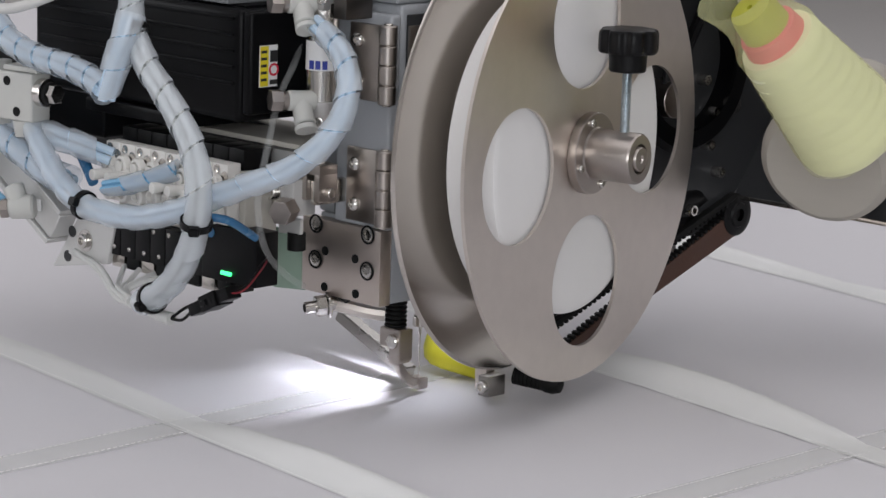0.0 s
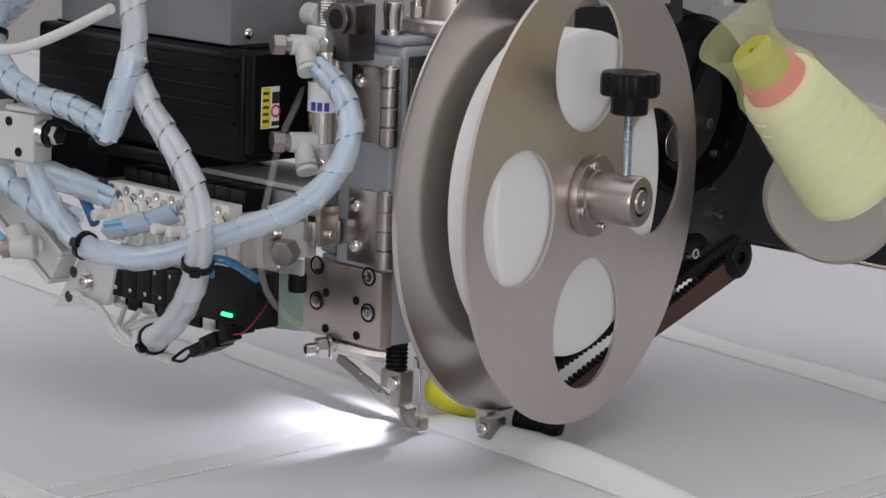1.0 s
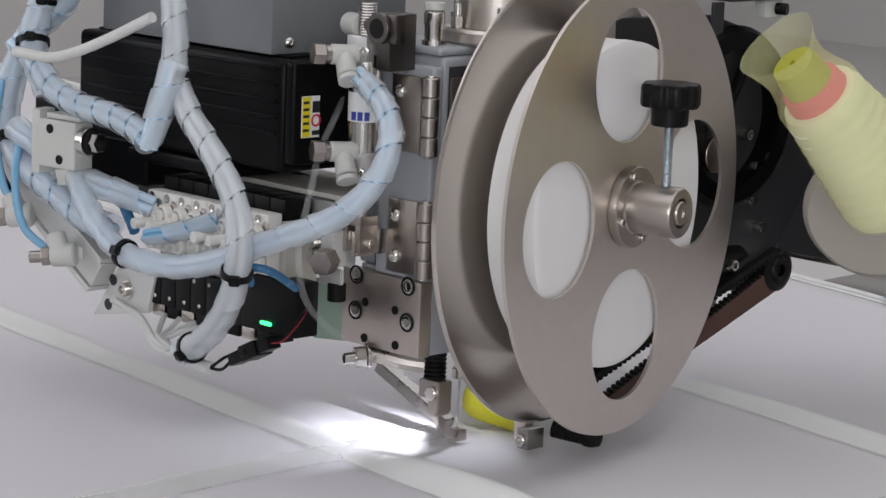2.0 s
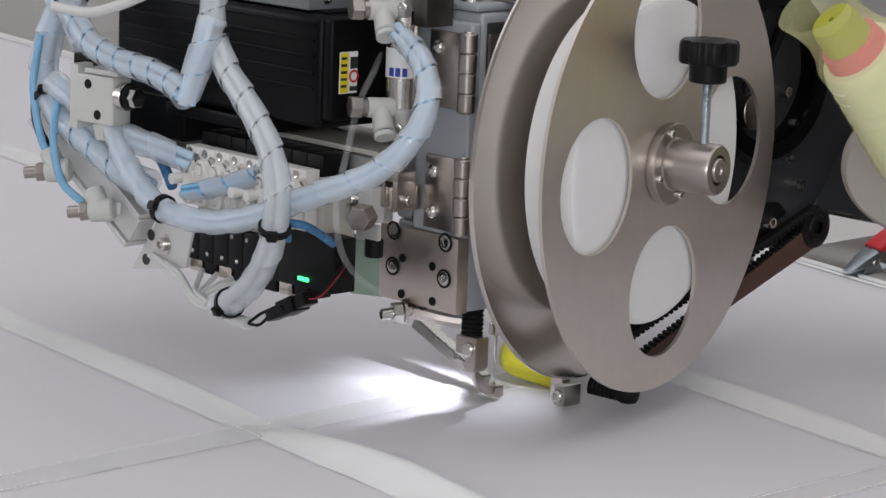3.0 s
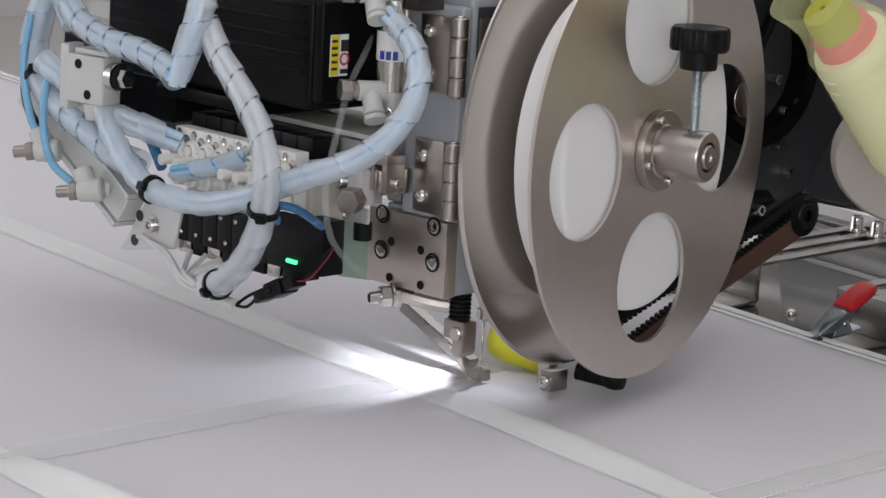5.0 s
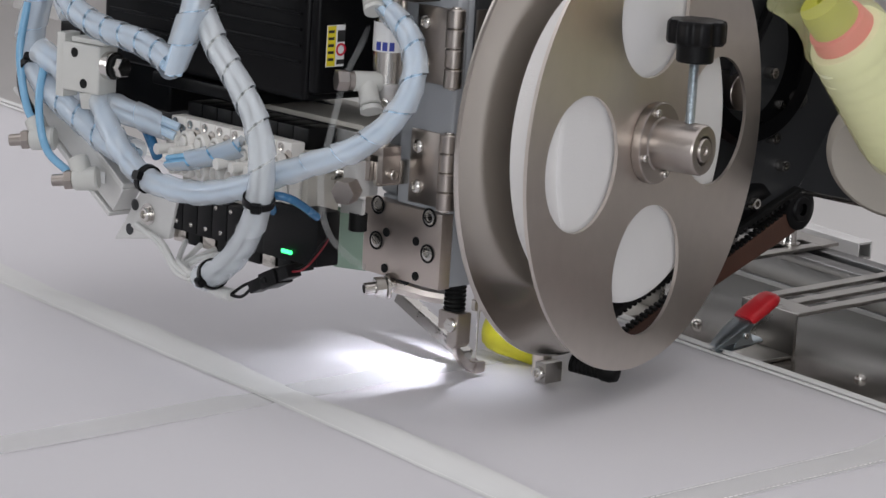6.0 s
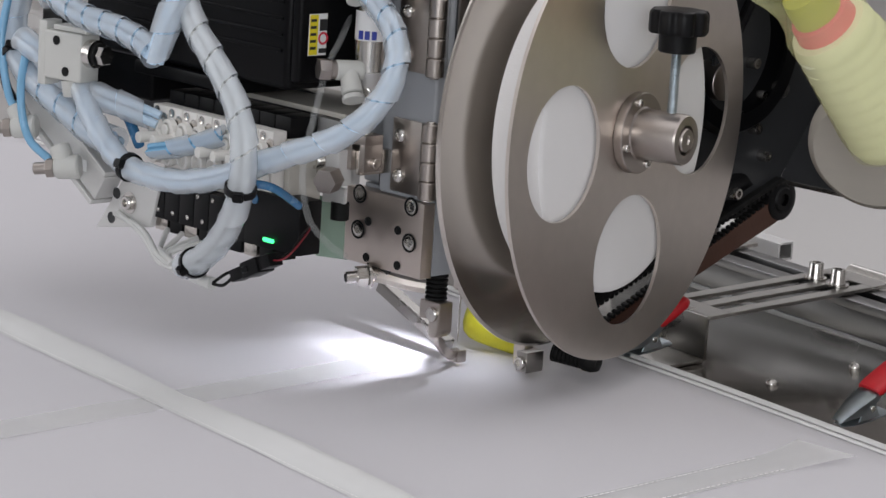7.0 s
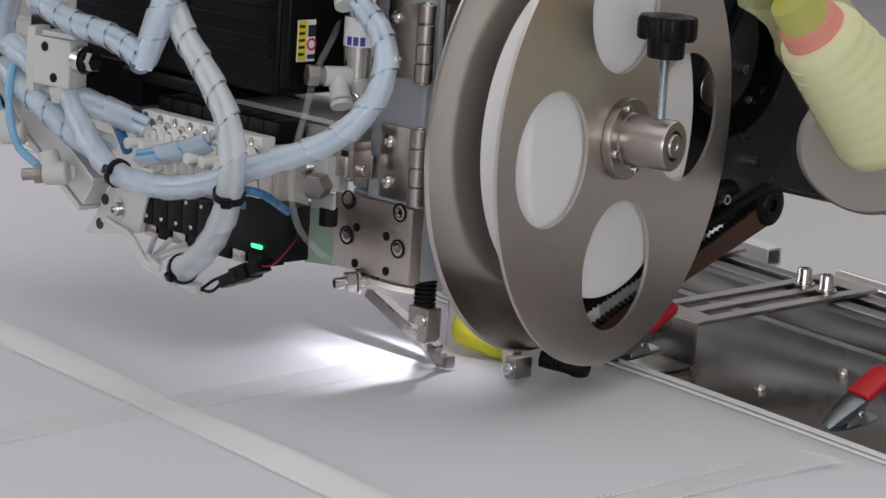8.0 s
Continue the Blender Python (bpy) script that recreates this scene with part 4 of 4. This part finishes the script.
def side_bracket():
    b = thing("corner_bracket", "folded aluminium corner bracket with a socket screw", "bracket")
    part("plate", prism([(-0.240, 0.059), (-0.180, 0.070), (-0.172, 0.099), (-0.210, 0.102)], 0.004, 0.0006), ALU_PALE, b).location = (0, -0.1215, 0)
    socket_screw(b, (-0.2035, -0.1216, 0.083), (0, -1, 0), 0.0050, 0.0045, None, True)
    for x, z in ((-0.218, 0.087), (-0.223, 0.069)):
        # dark disc paints the shade of a hole; the plate is solid
        part("hole_shade", turned([(0.0030, 0), (0.0040, 0), (0.0040, 0.0003), (0.0030, 0.0003), (0.0028, 0.0001), (0, 0.0001)], (x, -0.1217, z), (x, -1, z), 20), GREY_DARK, b)
    a = thing("slanted_bar", "slanted aluminium profile bar carrying air fittings", "bar")
    p, q = Vector((-0.338, -0.125, 0.162)), Vector((-0.223, -0.125, 0.0900))
    up = Vector((0.55, 0, 0.84))
    for name, off, wide, th in (("web", 0.0, 0.016, 0.020), ("flange", 0.013, 0.020, 0.004), ("flange", -0.013, 0.020, 0.004)):
        k = bmesh.new()
        bmesh.ops.create_cube(k, size=1)
        move(k, along(p.lerp(q, 0.5) + up * off, q + up * off) @ Matrix.Diagonal((wide, th, (q - p).length, 1)))
        bmesh.ops.bevel(k, geom=k.edges[:], offset=0.0006, segments=1, affect="EDGES")
        part(name, k, ALU_PALE, a)
    part("sticker", block(-0.243, -0.235, -0.1358, -0.1355, 0.100, 0.108, 0), LABEL, a, "small white sticker", 0)
    for x, z in ((-0.248, 0.099), (-0.299, 0.119)):
        f = thing("bulkhead_fitting", "pale elbow with a nickel cap on the bar", "air fitting", "bulkhead fittings")
        c = Vector((x + 0.012, -0.140, z + 0.005))
        way = Vector((-0.75, -0.60, -0.12)).normalized()
        part("body", rod(c, c + way * 0.018, 0.0085, 0.0078, 24, 0.0015), GREY_FIT, f)
        part("socket", rod(c + way * 0.010, c + way * 0.010 + Vector((-0.35, 0.0, 0.5)).normalized() * 0.016, 0.0070, 0.0074, 20, 0.001), GREY_FIT, f)
        part("nut", hexagon(c + way * 0.0182, c + way * 0.0240, 0.0070), NICKEL, f)
        part("cap", rod(c + way * 0.0242, c + way * 0.0330, 0.0042), NICKEL, f)


side_bracket()


def flow_regulator():
    f = thing("flow_regulator", "white tee-shaped air regulator with a nickel socket", "air regulator")
    m = pose(-0.235, -0.152, 0.182, 0, 0, 8) @ Matrix.Scale(0.92, 4)
    bm = block(-0.019, 0.019, -0.010, 0.010, -0.018, 0.018, 0.002, 3)
    block(-0.027, -0.0185, -0.008, 0.008, -0.024, 0.024, 0.001, 2, bm)
    block(-0.012, 0.022, -0.008, 0.008, 0.0185, 0.0225, 0.001, 2, bm)
    part("body", move(bm, m), GREY_FIT, f)
    for x, z in ((-0.006, 0.011), (0.004, -0.011)):
        # flush black disc painted as the shade inside a hole
        part("hole", move(turned([(0.0030, 0), (0.0036, 0), (0.0036, 0.0003), (0.0030, 0.0003), (0.0028, 0.0001), (0, 0.0001)], (x, -0.0101, z), (x, -1, z), 16), m), RUBBER, f)
    part("socket", move(rod((0.019, 0, 0.004), (0.026, 0, 0.004), 0.0105, None, 28), m), CHROME, f)
    part("socket_ring", move(rod((0.0262, 0, 0.004), (0.030, 0, 0.004), 0.0085, None, 28), m), RUBBER, f)
    part("socket_nut", move(hexagon((0.0302, 0, 0.004), (0.036, 0, 0.004), 0.0075), m), CHROME, f)
    part("outlet", move(rod((0.004, 0, -0.0182), (0.005, 0, -0.030), 0.010, 0.0088, 28), m), GREY_FIT, f)


flow_regulator()

# ---- hoses ----


def wrapped_hose(points, r=0.0078, pitch=0.021, inner=PALE_TUBE, ties=(), label="translucent spiral-wrapped bundle of pale blue air hoses"):
    h = thing("wrapped_hose", label, "hose", "wrapped hoses")
    part("spiral_wrap", spiral(points, r, pitch, 0.955, 16, 0.0012), WRAP, h, "milky translucent spiral wrap", 50)
    for k, a in enumerate((20, 140, 260)):
        off = (0.45 * r * math.cos(radians(a)), 0.45 * r * math.sin(radians(a)))
        part("air_hose", hose(points, r * 0.36, 8, 0.004, None, off), inner, h, "pale blue air hose")
    line = curve_points(points, 0.002)
    fr = frames_along(line)
    for t in ties:
        i = int(t * (len(line) - 1))
        tie(h, line[i], fr[i][0], r + 0.0010)
    return h


wrapped_hose([(-0.135, -0.150, 0.314), (-0.121, -0.155, 0.293), (-0.111, -0.160, 0.269), (-0.104, -0.165, 0.245), (-0.084, -0.170, 0.222),
              (-0.054, -0.175, 0.201), (-0.028, -0.180, 0.179), (-0.014, -0.185, 0.157), (-0.015, -0.185, 0.136), (-0.026, -0.180, 0.114),
              (-0.051, -0.170, 0.090), (-0.081, -0.160, 0.071), (-0.108, -0.150, 0.060)], 0.0080, 0.024, WIRE_WHITE, (0.24, 0.66, 0.955),
             "translucent spiral-wrapped cable bundle hanging in front")
wrapped_hose([(-0.013, -0.090, 0.250), (0.009, -0.100, 0.245), (0.034, -0.110, 0.235), (0.050, -0.120, 0.219), (0.0545, -0.130, 0.201), (0.048, -0.140, 0.184),
              (0.031, -0.150, 0.168), (0.006, -0.160, 0.156), (-0.025, -0.165, 0.143), (-0.057, -0.165, 0.130), (-0.096, -0.165, 0.120),
              (-0.134, -0.165, 0.118), (-0.161, -0.165, 0.123), (-0.190, -0.160, 0.136), (-0.212, -0.155, 0.152), (-0.225, -0.150, 0.161)],
             0.0074, 0.023, PALE_TUBE, (0.80,), "translucent spiral-wrapped hose looping to the cylinder")
wrapped_hose([(-0.168, -0.128, 0.146), (-0.187, -0.140, 0.153), (-0.211, -0.145, 0.157), (-0.249, -0.140, 0.161), (-0.275, -0.140, 0.172), (-0.308, -0.140, 0.183)], 0.0085, 0.019)
wrapped_hose([(-0.296, -0.150, 0.246), (-0.266, -0.155, 0.234), (-0.240, -0.160, 0.220), (-0.205, -0.165, 0.213), (-0.163, -0.170, 0.211), (-0.130, -0.175, 0.206), (-0.112, -0.180, 0.201)], 0.0082, 0.022)
wrapped_hose([(-0.110, -0.182, 0.197), (-0.104, -0.180, 0.216), (-0.099, -0.176, 0.235), (-0.099, -0.170, 0.252)], 0.0088, 0.021)
wrapped_hose([(-0.265, -0.140, 0.295), (-0.277, -0.140, 0.275), (-0.281, -0.145, 0.256), (-0.274, -0.150, 0.237), (-0.258, -0.150, 0.216)], 0.0095, 0.020, PALE_TUBE, (0.2, 0.6))
wrapped_hose([(-0.323, -0.130, 0.239), (-0.290, -0.130, 0.258), (-0.265, -0.130, 0.276), (-0.253, -0.130, 0.296)], 0.0085, 0.020)
wrapped_hose([(-0.150, -0.150, 0.130), (-0.120, -0.140, 0.138), (-0.098, -0.128, 0.148)], 0.0062, 0.019, SKY_TUBE, (), "short translucent spiral-wrapped hose at the valve ports")

wrapped_hose([(-0.300, -0.120, 0.269), (-0.315, -0.125, 0.243), (-0.324, -0.130, 0.219), (-0.330, -0.132, 0.196), (-0.325, -0.134, 0.177), (-0.305, -0.136, 0.160), (-0.274, -0.138, 0.148), (-0.249, -0.140, 0.140), (-0.222, -0.141, 0.131), (-0.196, -0.141, 0.127)], 0.0100, 0.024, PALE_TUBE, (0.45,), "thick translucent spiral-wrapped hose looping down beside the regulator")


def plain_hose(name, points, r, mat, label, category="hose"):
    return tagged(part(name, hose(points, r, 12, 0.003), mat), label, category)


plain_hose("white_cable", [(-0.268, -0.170, 0.242), (-0.224, -0.175, 0.243), (-0.187, -0.180, 0.251), (-0.151, -0.180, 0.264), (-0.110, -0.180, 0.281)], 0.0036, WIRE_WHITE, "thick white electric cable", "cable")
plain_hose("clear_hose", [(-0.062, -0.045, 0.268), (-0.056, -0.060, 0.244), (-0.046, -0.075, 0.224), (-0.040, -0.095, 0.200), (-0.024, -0.118, 0.175), (-0.008, -0.140, 0.150), (-0.008, -0.140, 0.129), (-0.016, -0.125, 0.105), (-0.025, -0.100, 0.086), (-0.040, -0.070, 0.072)], 0.0023, CLEAR, "clear plastic air hose")
plain_hose("blue_hose", [(-0.301, -0.140, 0.182), (-0.294, -0.150, 0.148), (-0.284, -0.150, 0.118), (-0.264, -0.145, 0.104)], 0.0029, SKY_TUBE, "thin blue air hose at the bar")
plain_hose("blue_hose", [(-0.324, -0.140, 0.215), (-0.325, -0.145, 0.180), (-0.316, -0.145, 0.145), (-0.303, -0.145, 0.130)], 0.0029, SKY_TUBE, "thin blue air hose at the bar")
plain_hose("blue_hose", [(-0.027, -0.172, 0.132), (-0.014, -0.160, 0.130), (-0.020, -0.130, 0.114)], 0.0027, BLUE_TUBE, "thin blue air hose beside the valves")
plain_hose("blue_hose", [(-0.205, -0.130, 0.150), (-0.190, -0.135, 0.142), (-0.172, -0.140, 0.128)], 0.0036, BLUE_TUBE, "thin blue air hose beside the valves")

plain_hose("black_cable", [(-0.330, -0.134, 0.182), (-0.332, -0.138, 0.164), (-0.324, -0.141, 0.149), (-0.310, -0.143, 0.136)], 0.0034, BLACK, "glossy black cable at the bar fitting", "cable")


def wiring():
    for k in range(4):
        z = 0.003 * k
        plain_hose("valve_wire", [(-0.170 + 0.016 * k, -0.115, 0.070), (-0.160 + 0.010 * k, -0.128, 0.062 + 0.002 * k), (-0.145 + 0.003 * k, -0.140, 0.062), (-0.120, -0.150, 0.060)],
                   0.0019, WIRE_WHITE, "pale wire from the valves", "wire")
    plain_hose("valve_wire", [(-0.222, -0.120, 0.072), (-0.179, -0.130, 0.070), (-0.150, -0.140, 0.060), (-0.122, -0.150, 0.058)], 0.0019, WIRE_WHITE, "pale wire from the valves", "wire")
    plain_hose("valve_wire", [(-0.215, -0.122, 0.074), (-0.176, -0.132, 0.067), (-0.146, -0.142, 0.056), (-0.118, -0.150, 0.056)], 0.0019, WIRE_WHITE, "pale wire from the valves", "wire")
    plain_hose("sleeve", [(-0.108, -0.151, 0.060), (-0.095, -0.150, 0.055), (-0.078, -0.150, 0.054)], 0.0042, WIRE_WHITE, "white cable sleeve below the bundle", "cable sleeve")
    c = thing("plug_connector", "black plastic wire connector hanging on thin wires", "connector")
    p, q = Vector((-0.056, -0.150, 0.064)), Vector((-0.020, -0.150, 0.082))
    m = along(p, q)
    bm = bmesh.new()
    for z0, z1, w, t in ((0.000, 0.016, 0.0110, 0.0080), (0.014, 0.030, 0.0145, 0.0105), (0.030, 0.041, 0.0115, 0.0085)):
        join(bm, block(-w / 2, w / 2, -t / 2, t / 2, z0, z1, 0.0008))
    block(-0.0085, 0.0085, -0.002, 0.002, 0.016, 0.021, 0.0005, 1, bm)
    part("housing", move(bm, m), BLACK, c)
    for k, mat in ((-0.002, DARK_RED), (0.002, BLACK)):
        part("lead", hose([(-0.022, -0.150 + k, 0.081), (-0.012, -0.146 + k, 0.086 + k), (-0.016, -0.130, 0.096 + k), (-0.040, -0.100, 0.097)], 0.0006, 8, 0.003), mat, c)
        part("lead", hose([(-0.055, -0.150 + k, 0.065), (-0.066, -0.150 + k, 0.060 + 2 * k), (-0.080, -0.150, 0.054)], 0.0011, 8, 0.003), BLACK, c)


wiring()


def guard():
    g = thing("guard_sheet", "translucent green plastic guard sheet", "guard")
    bm = prism([(-0.116, 0.078), (-0.100, 0.066), (-0.088, 0.061), (-0.058, 0.064), (-0.052, 0.070), (-0.050, 0.100), (-0.110, 0.104)], 0.0015, 0.0003)
    part("sheet", bm, GREEN_SHEET, g).location = (0, -0.052, 0)
    b = thing("bracket_block", "aluminium angle bracket with screws beside the column", "bracket")
    part("angle", block(-0.072, -0.045, -0.078, -0.056, 0.118, 0.162, 0.001), ALU_PALE, b)
    part("lug", block(-0.060, -0.0300, -0.090, -0.078, 0.122, 0.146, 0.001), ALU_PALE, b)
    socket_screw(b, (-0.050, -0.0900, 0.136), (0, -1, 0), 0.0055, 0.004, None, True)
    part("hex_bolt", hexagon((-0.034, -0.090, 0.127), (-0.030, -0.102, 0.126), 0.0085), NICKEL, b)
    part("rubber_plug", rod((-0.052, -0.066, 0.094), (-0.052, -0.066, 0.106), 0.0062), RUBBER, b)
    part("lower_lug", prism([(-0.066, 0.118), (-0.044, 0.116), (-0.044, 0.106), (-0.066, 0.104)], 0.003, 0.0006), ALU_PALE, b).location = (0, -0.070, 0)


guard()

# ---- frame, pulley, belt and thread cones behind the reel ----


def machine_frame():
    f = thing("machine_frame", "black steel side frame with socket screws", "machine frame")
    out = [(0.055, 0.098), (0.235, 0.098), (0.280, 0.107), (0.326, 0.168), (0.299, 0.205), (0.266, 0.244), (0.249, 0.261), (0.231, 0.272), (0.196, 0.282), (0.055, 0.284)]
    bm = prism(out, 0.012, 0.001)
    move(bm, Matrix.Translation((0.040, 0, 0)) @ pose(0, 0, 0, 0, 0, 90))
    part("side_plate", bm, GREY_DARK, f)
    for y, z in ((0.2464, 0.1726), (0.2422, 0.1493), (0.2555, 0.1284), (0.2342, 0.1966), (0.2259, 0.1038), (0.2225, 0.160)):
        socket_screw(f, (0.0400, y, z), (1, 0, 0), 0.0042, 0.008)
    part("tie_bar", rod((0.0405, 0.262, 0.177), (0.052, 0.262, 0.177), 0.006), CHROME, f)
    part("arc_cover", turned([(0.050, 0), (0.062, 0.004), (0.064, 0.012), (0.060, 0.018), (0.048, 0.018)], (0.0405, 0.205, 0.212), (1, 0.205, 0.212), 48), BLACK_PAINT, f, "round black cover")
    part("diagonal_strut", hose([(0.046, 0.150, 0.125), (0.046, 0.195, 0.195), (0.046, 0.236, 0.262)], 0.004, 8, 0.02), BLACK, f)
    part("tension_post", rod((0.040, 0.185, 0.188), (0.060, 0.185, 0.188), 0.013), NICKEL, f, "bronze-toned tension post")
    part("cross_beam", block(-0.056, 0.028, 0.075, 0.262, 0.16, 0.262, 0.003), GREY_DARK, f)
    # inclined carrier for the cones
    c = thing("cone_carrier", "dark grey folded sheet carrying the thread cones", "thread stand")
    bm = bmesh.new()
    quad = [(0.041, 0.279, 0.109), (0.240, 0.279, 0.109), (0.240, 0.345, 0.200), (0.041, 0.345, 0.200)]
    fc = bm.faces.new([bm.verts.new(p) for p in quad])
    e = bmesh.ops.extrude_face_region(bm, geom=[fc])
    bmesh.ops.translate(bm, verts=[v for v in e["geom"] if isinstance(v, bmesh.types.BMVert)], vec=(0, 0.003, -0.002))
    part("sheet", bm, GREY_DARK, c, "", 0)
    part("lip", block(0.041, 0.240, 0.2785, 0.2815, 0.1060, 0.1095, 0.0006), STEEL_DARK, c)
    t = thing("thread_tension_plate", "thin dark steel bar with a small clamp over the reel", "bar")
    part("bar", block(0.020, 0.060, 0.190, 0.262, 0.2930, 0.2975, 0.0008), GREY_DARK, t)
    part("clamp", block(0.046, 0.056, 0.232, 0.252, 0.2800, 0.2928, 0.0015), GREY_FIT, t)
    part("clamp_screw", rod((0.0562, 0.244, 0.2865), (0.064, 0.247, 0.2865), 0.0042), BLACK, t)
    part("post", block(0.052, 0.055, 0.178, 0.189, 0.180, 0.2928, 0.0006), GREY_DARK, t)


machine_frame()


def belt_drive():
    p = thing("belt_pulley", "black plastic pulley with flanges on the frame", "pulley")
    y, z = 0.2785, 0.0950
    bm = turned([(0.0045, 0.026), (0.0085, 0.026), (0.0095, 0.0245), (0.0135, 0.0245), (0.0155, 0.0235), (0.0160, 0.021), (0.0125, 0.019), (0.0125, 0.003), (0.016, 0.001), (0.016, -0.002), (0.0, -0.002)],
                (0.022, y, z), (1, y, z), 48)
    part("pulley_wheel", bm, BLACK, p)
    part("pulley_bore", rod((0.020, y, z), (0.0445, y, z), 0.0046), RUBBER, p)
    part("pulley_arm", hose([(0.030, 0.205, 0.105), (0.028, 0.235, 0.110), (0.024, 0.262, 0.103)], 0.014, 14, 0.006), BLACK, p)
    part("arm_plate", block(0.018, 0.030, 0.175, 0.272, 0.080, 0.112, 0.003), BLACK, p)
    part("arm_block", block(0.020, 0.034, 0.205, 0.225, 0.070, 0.092, 0.002), ALU, p)
    b = thing("toothed_belt", "brown backed black toothed drive belt", "belt")
    for name, s, e, wide, up, mat in (("lower_run", (0.045, 0.281, 0.0805), (0.045, 0.075, 0.0060), 0.0180, 1, BELT),
                                      ("upper_run", (0.047, 0.276, 0.1080), (0.047, 0.080, 0.0370), 0.0040, -1, RUBBER)):
        s, e = Vector(s), Vector(e)
        d = (e - s).normalized()
        nrm = Vector((1, 0, 0)).cross(d).normalized()
        nrm = -nrm if nrm.z < 0 else nrm
        m = Matrix.Translation(s) @ Matrix((Vector((1, 0, 0)), nrm, d)).transposed().to_4x4()
        length = (e - s).length
        run = block(-0.006, 0.0, 0, wide, 0, length, 0.0004, 1)
        for v in run.verts:
            v.co.y *= 1 - 0.6 * v.co.z / length if up > 0 else 1
        part(name, move(run, m), mat, b, "", 0)
        bm = bmesh.new()
        for k in range(int(length / 0.005)):
            edge = wide * (1 - 0.6 * 0.005 * k / length)
            y0, y1 = (edge, edge + 0.0024) if up > 0 else (-0.0024, 0)
            block(-0.006, -0.0003, y0, y1, 0.005 * k + 0.001, 0.005 * k + 0.0036, 0, 1, bm)
        tagged(part("belt_teeth", move(bm, m), RUBBER, b, "black belt teeth", 0), "", "", "", "stuff")


belt_drive()


def thread_cone(base, tip, beige=False, netted=True):
    """A cone of thread wound on a tapered tube; base and tip: the ends of the winding."""
    base, tip = Vector(base), Vector(tip)
    h = (tip - base).length
    c = thing("thread_cone", "large beige thread cone lying on the carrier" if beige else "pale yellow thread cone under a fine yellow net", "thread cone", "thread cones")
    r0, r1 = (0.0470, 0.030) if beige else (0.0375, 0.0280)
    prof = [(0.0 if beige else 0.012, 0.002 if beige else 0.0), (r0 * 0.86, 0.0), (r0 * 0.97, 0.004), (r0, 0.010)]
    n = 26
    for k in range(1, n):
        t = k / n
        prof.append((r0 + (r1 - r0) * t + 0.0008 * math.sin(k * 2.1) , 0.010 + (h - 0.016) * t))
    prof += [(r1, h - 0.006), (r1 * 0.93, h - 0.001), (r1 * 0.80, h), (0.012, h)]
    part("winding", turned(prof, base, tip, 56), THREAD_BEIGE if beige else THREAD, c)
    if beige:
        part("paper_tube", rod(tip, tip + (tip - base).normalized() * 0.012, 0.012), WHITE_PLASTIC, c, "pale paper tube end")
        return c
    part("tube_collar", turned([(0.012, 0.0), (0.0215, 0.0), (0.0200, 0.010), (0.0185, 0.011), (0.012, 0.011)], tip, tip + (tip - base), 40), PINK, c, "pink plastic tube collar")
    d = (tip - base).normalized()
    part("tube_end", turned([(0.0172, 0.0), (0.0160, 0.020), (0.0145, 0.026), (0.009, 0.0275), (0.002, 0.0270), (0.0015, 0.024), (0, 0.024)], tip + d * 0.004, tip + d, 40), LIME, c, "lime plastic tube end")
    if netted:
        net = bmesh.new()
        rows = []
        prof = [(r0 + 0.0009, 0.004), (r0 + 0.0009, 0.02), (r1 + 0.0012, h - 0.01), (r1 + 0.0008, h + 0.002), (0.0250, h + 0.010), (0.0215, h + 0.024), (0.0230, h + 0.036), (0.027, h + 0.047)]
        for r, z in prof:
            rows.append([])
            for i in range(40):
                a = 2 * math.pi * i / 40
                w = 1 + 0.10 * max(0, (z - h) / 0.06) * math.sin(3 * a + z * 60) + 0.03 * noise.noise((math.cos(a) * 2, math.sin(a) * 2, z * 40))
                rows[-1].append(net.verts.new((r * w * math.cos(a), r * w * math.sin(a), z)))
        for p, q in zip(rows, rows[1:]):
            for i in range(40):
                net.faces.new((p[i], p[(i + 1) % 40], q[(i + 1) % 40], q[i]))
        part("net", move(net, along(base, tip)), NET, c, "fine yellow nylon net", 180)
    return c


thread_cone((0.204, 0.199, 0.179), (0.186, 0.128, 0.2475))
thread_cone((0.158, 0.226, 0.150), (0.126, 0.314, 0.192), True)

# ---- what moves ----


def fed_pose(u):
    """A length of tape, u metres before its leading end reaches the needle."""
    if u <= 0.06:
        return SLOPE @ pose(TAPE_X, u, -0.0007)
    k = min(1, (u - 0.06) / 0.10)
    return SLOPE @ pose(TAPE_X + (0.072 - TAPE_X) * k, 0.06 + (0.062 - 0.06) * k, -0.0007 + 0.112 * k, -35 * k, 0, 0)


def travel(t):
    for (t0, a), (t1, b) in zip(TRAVEL, TRAVEL[1:]):
        if t0 <= t <= t1:
            return a + (b - a) * (t - t0) / (t1 - t0)
    return TRAVEL[-1][1]


def needle_height(t):
    swing = 0.5 - 0.5 * math.cos(2 * math.pi * (t - 3.3) / 0.4)
    return 0.014 * swing if t < 6.95 else 0.014


def motions():
    for ob in carried:
        walk(ob, [(t, SLOPE @ pose(0, s, 0)) for t, s in TRAVEL])
    for ob in framework:
        walk(ob, [(t, SLOPE @ pose(0, s - 0.008, -0.007)) for t, s in TRAVEL])
    for c, m in clamps:
        walk(c, [(t, SLOPE @ pose(0, s, 0) @ m) for t, s in TRAVEL])
    steps = [i * 0.1 for i in range(81)]
    for k, ob in enumerate(fed):
        walk(ob, [(t, fed_pose(k * FED + travel(t) - TRAVEL[0][1] + FED)) for t in steps])
    walk(needle, [(t, pose(0, 0, needle_height(t))) for t in steps])


motions()
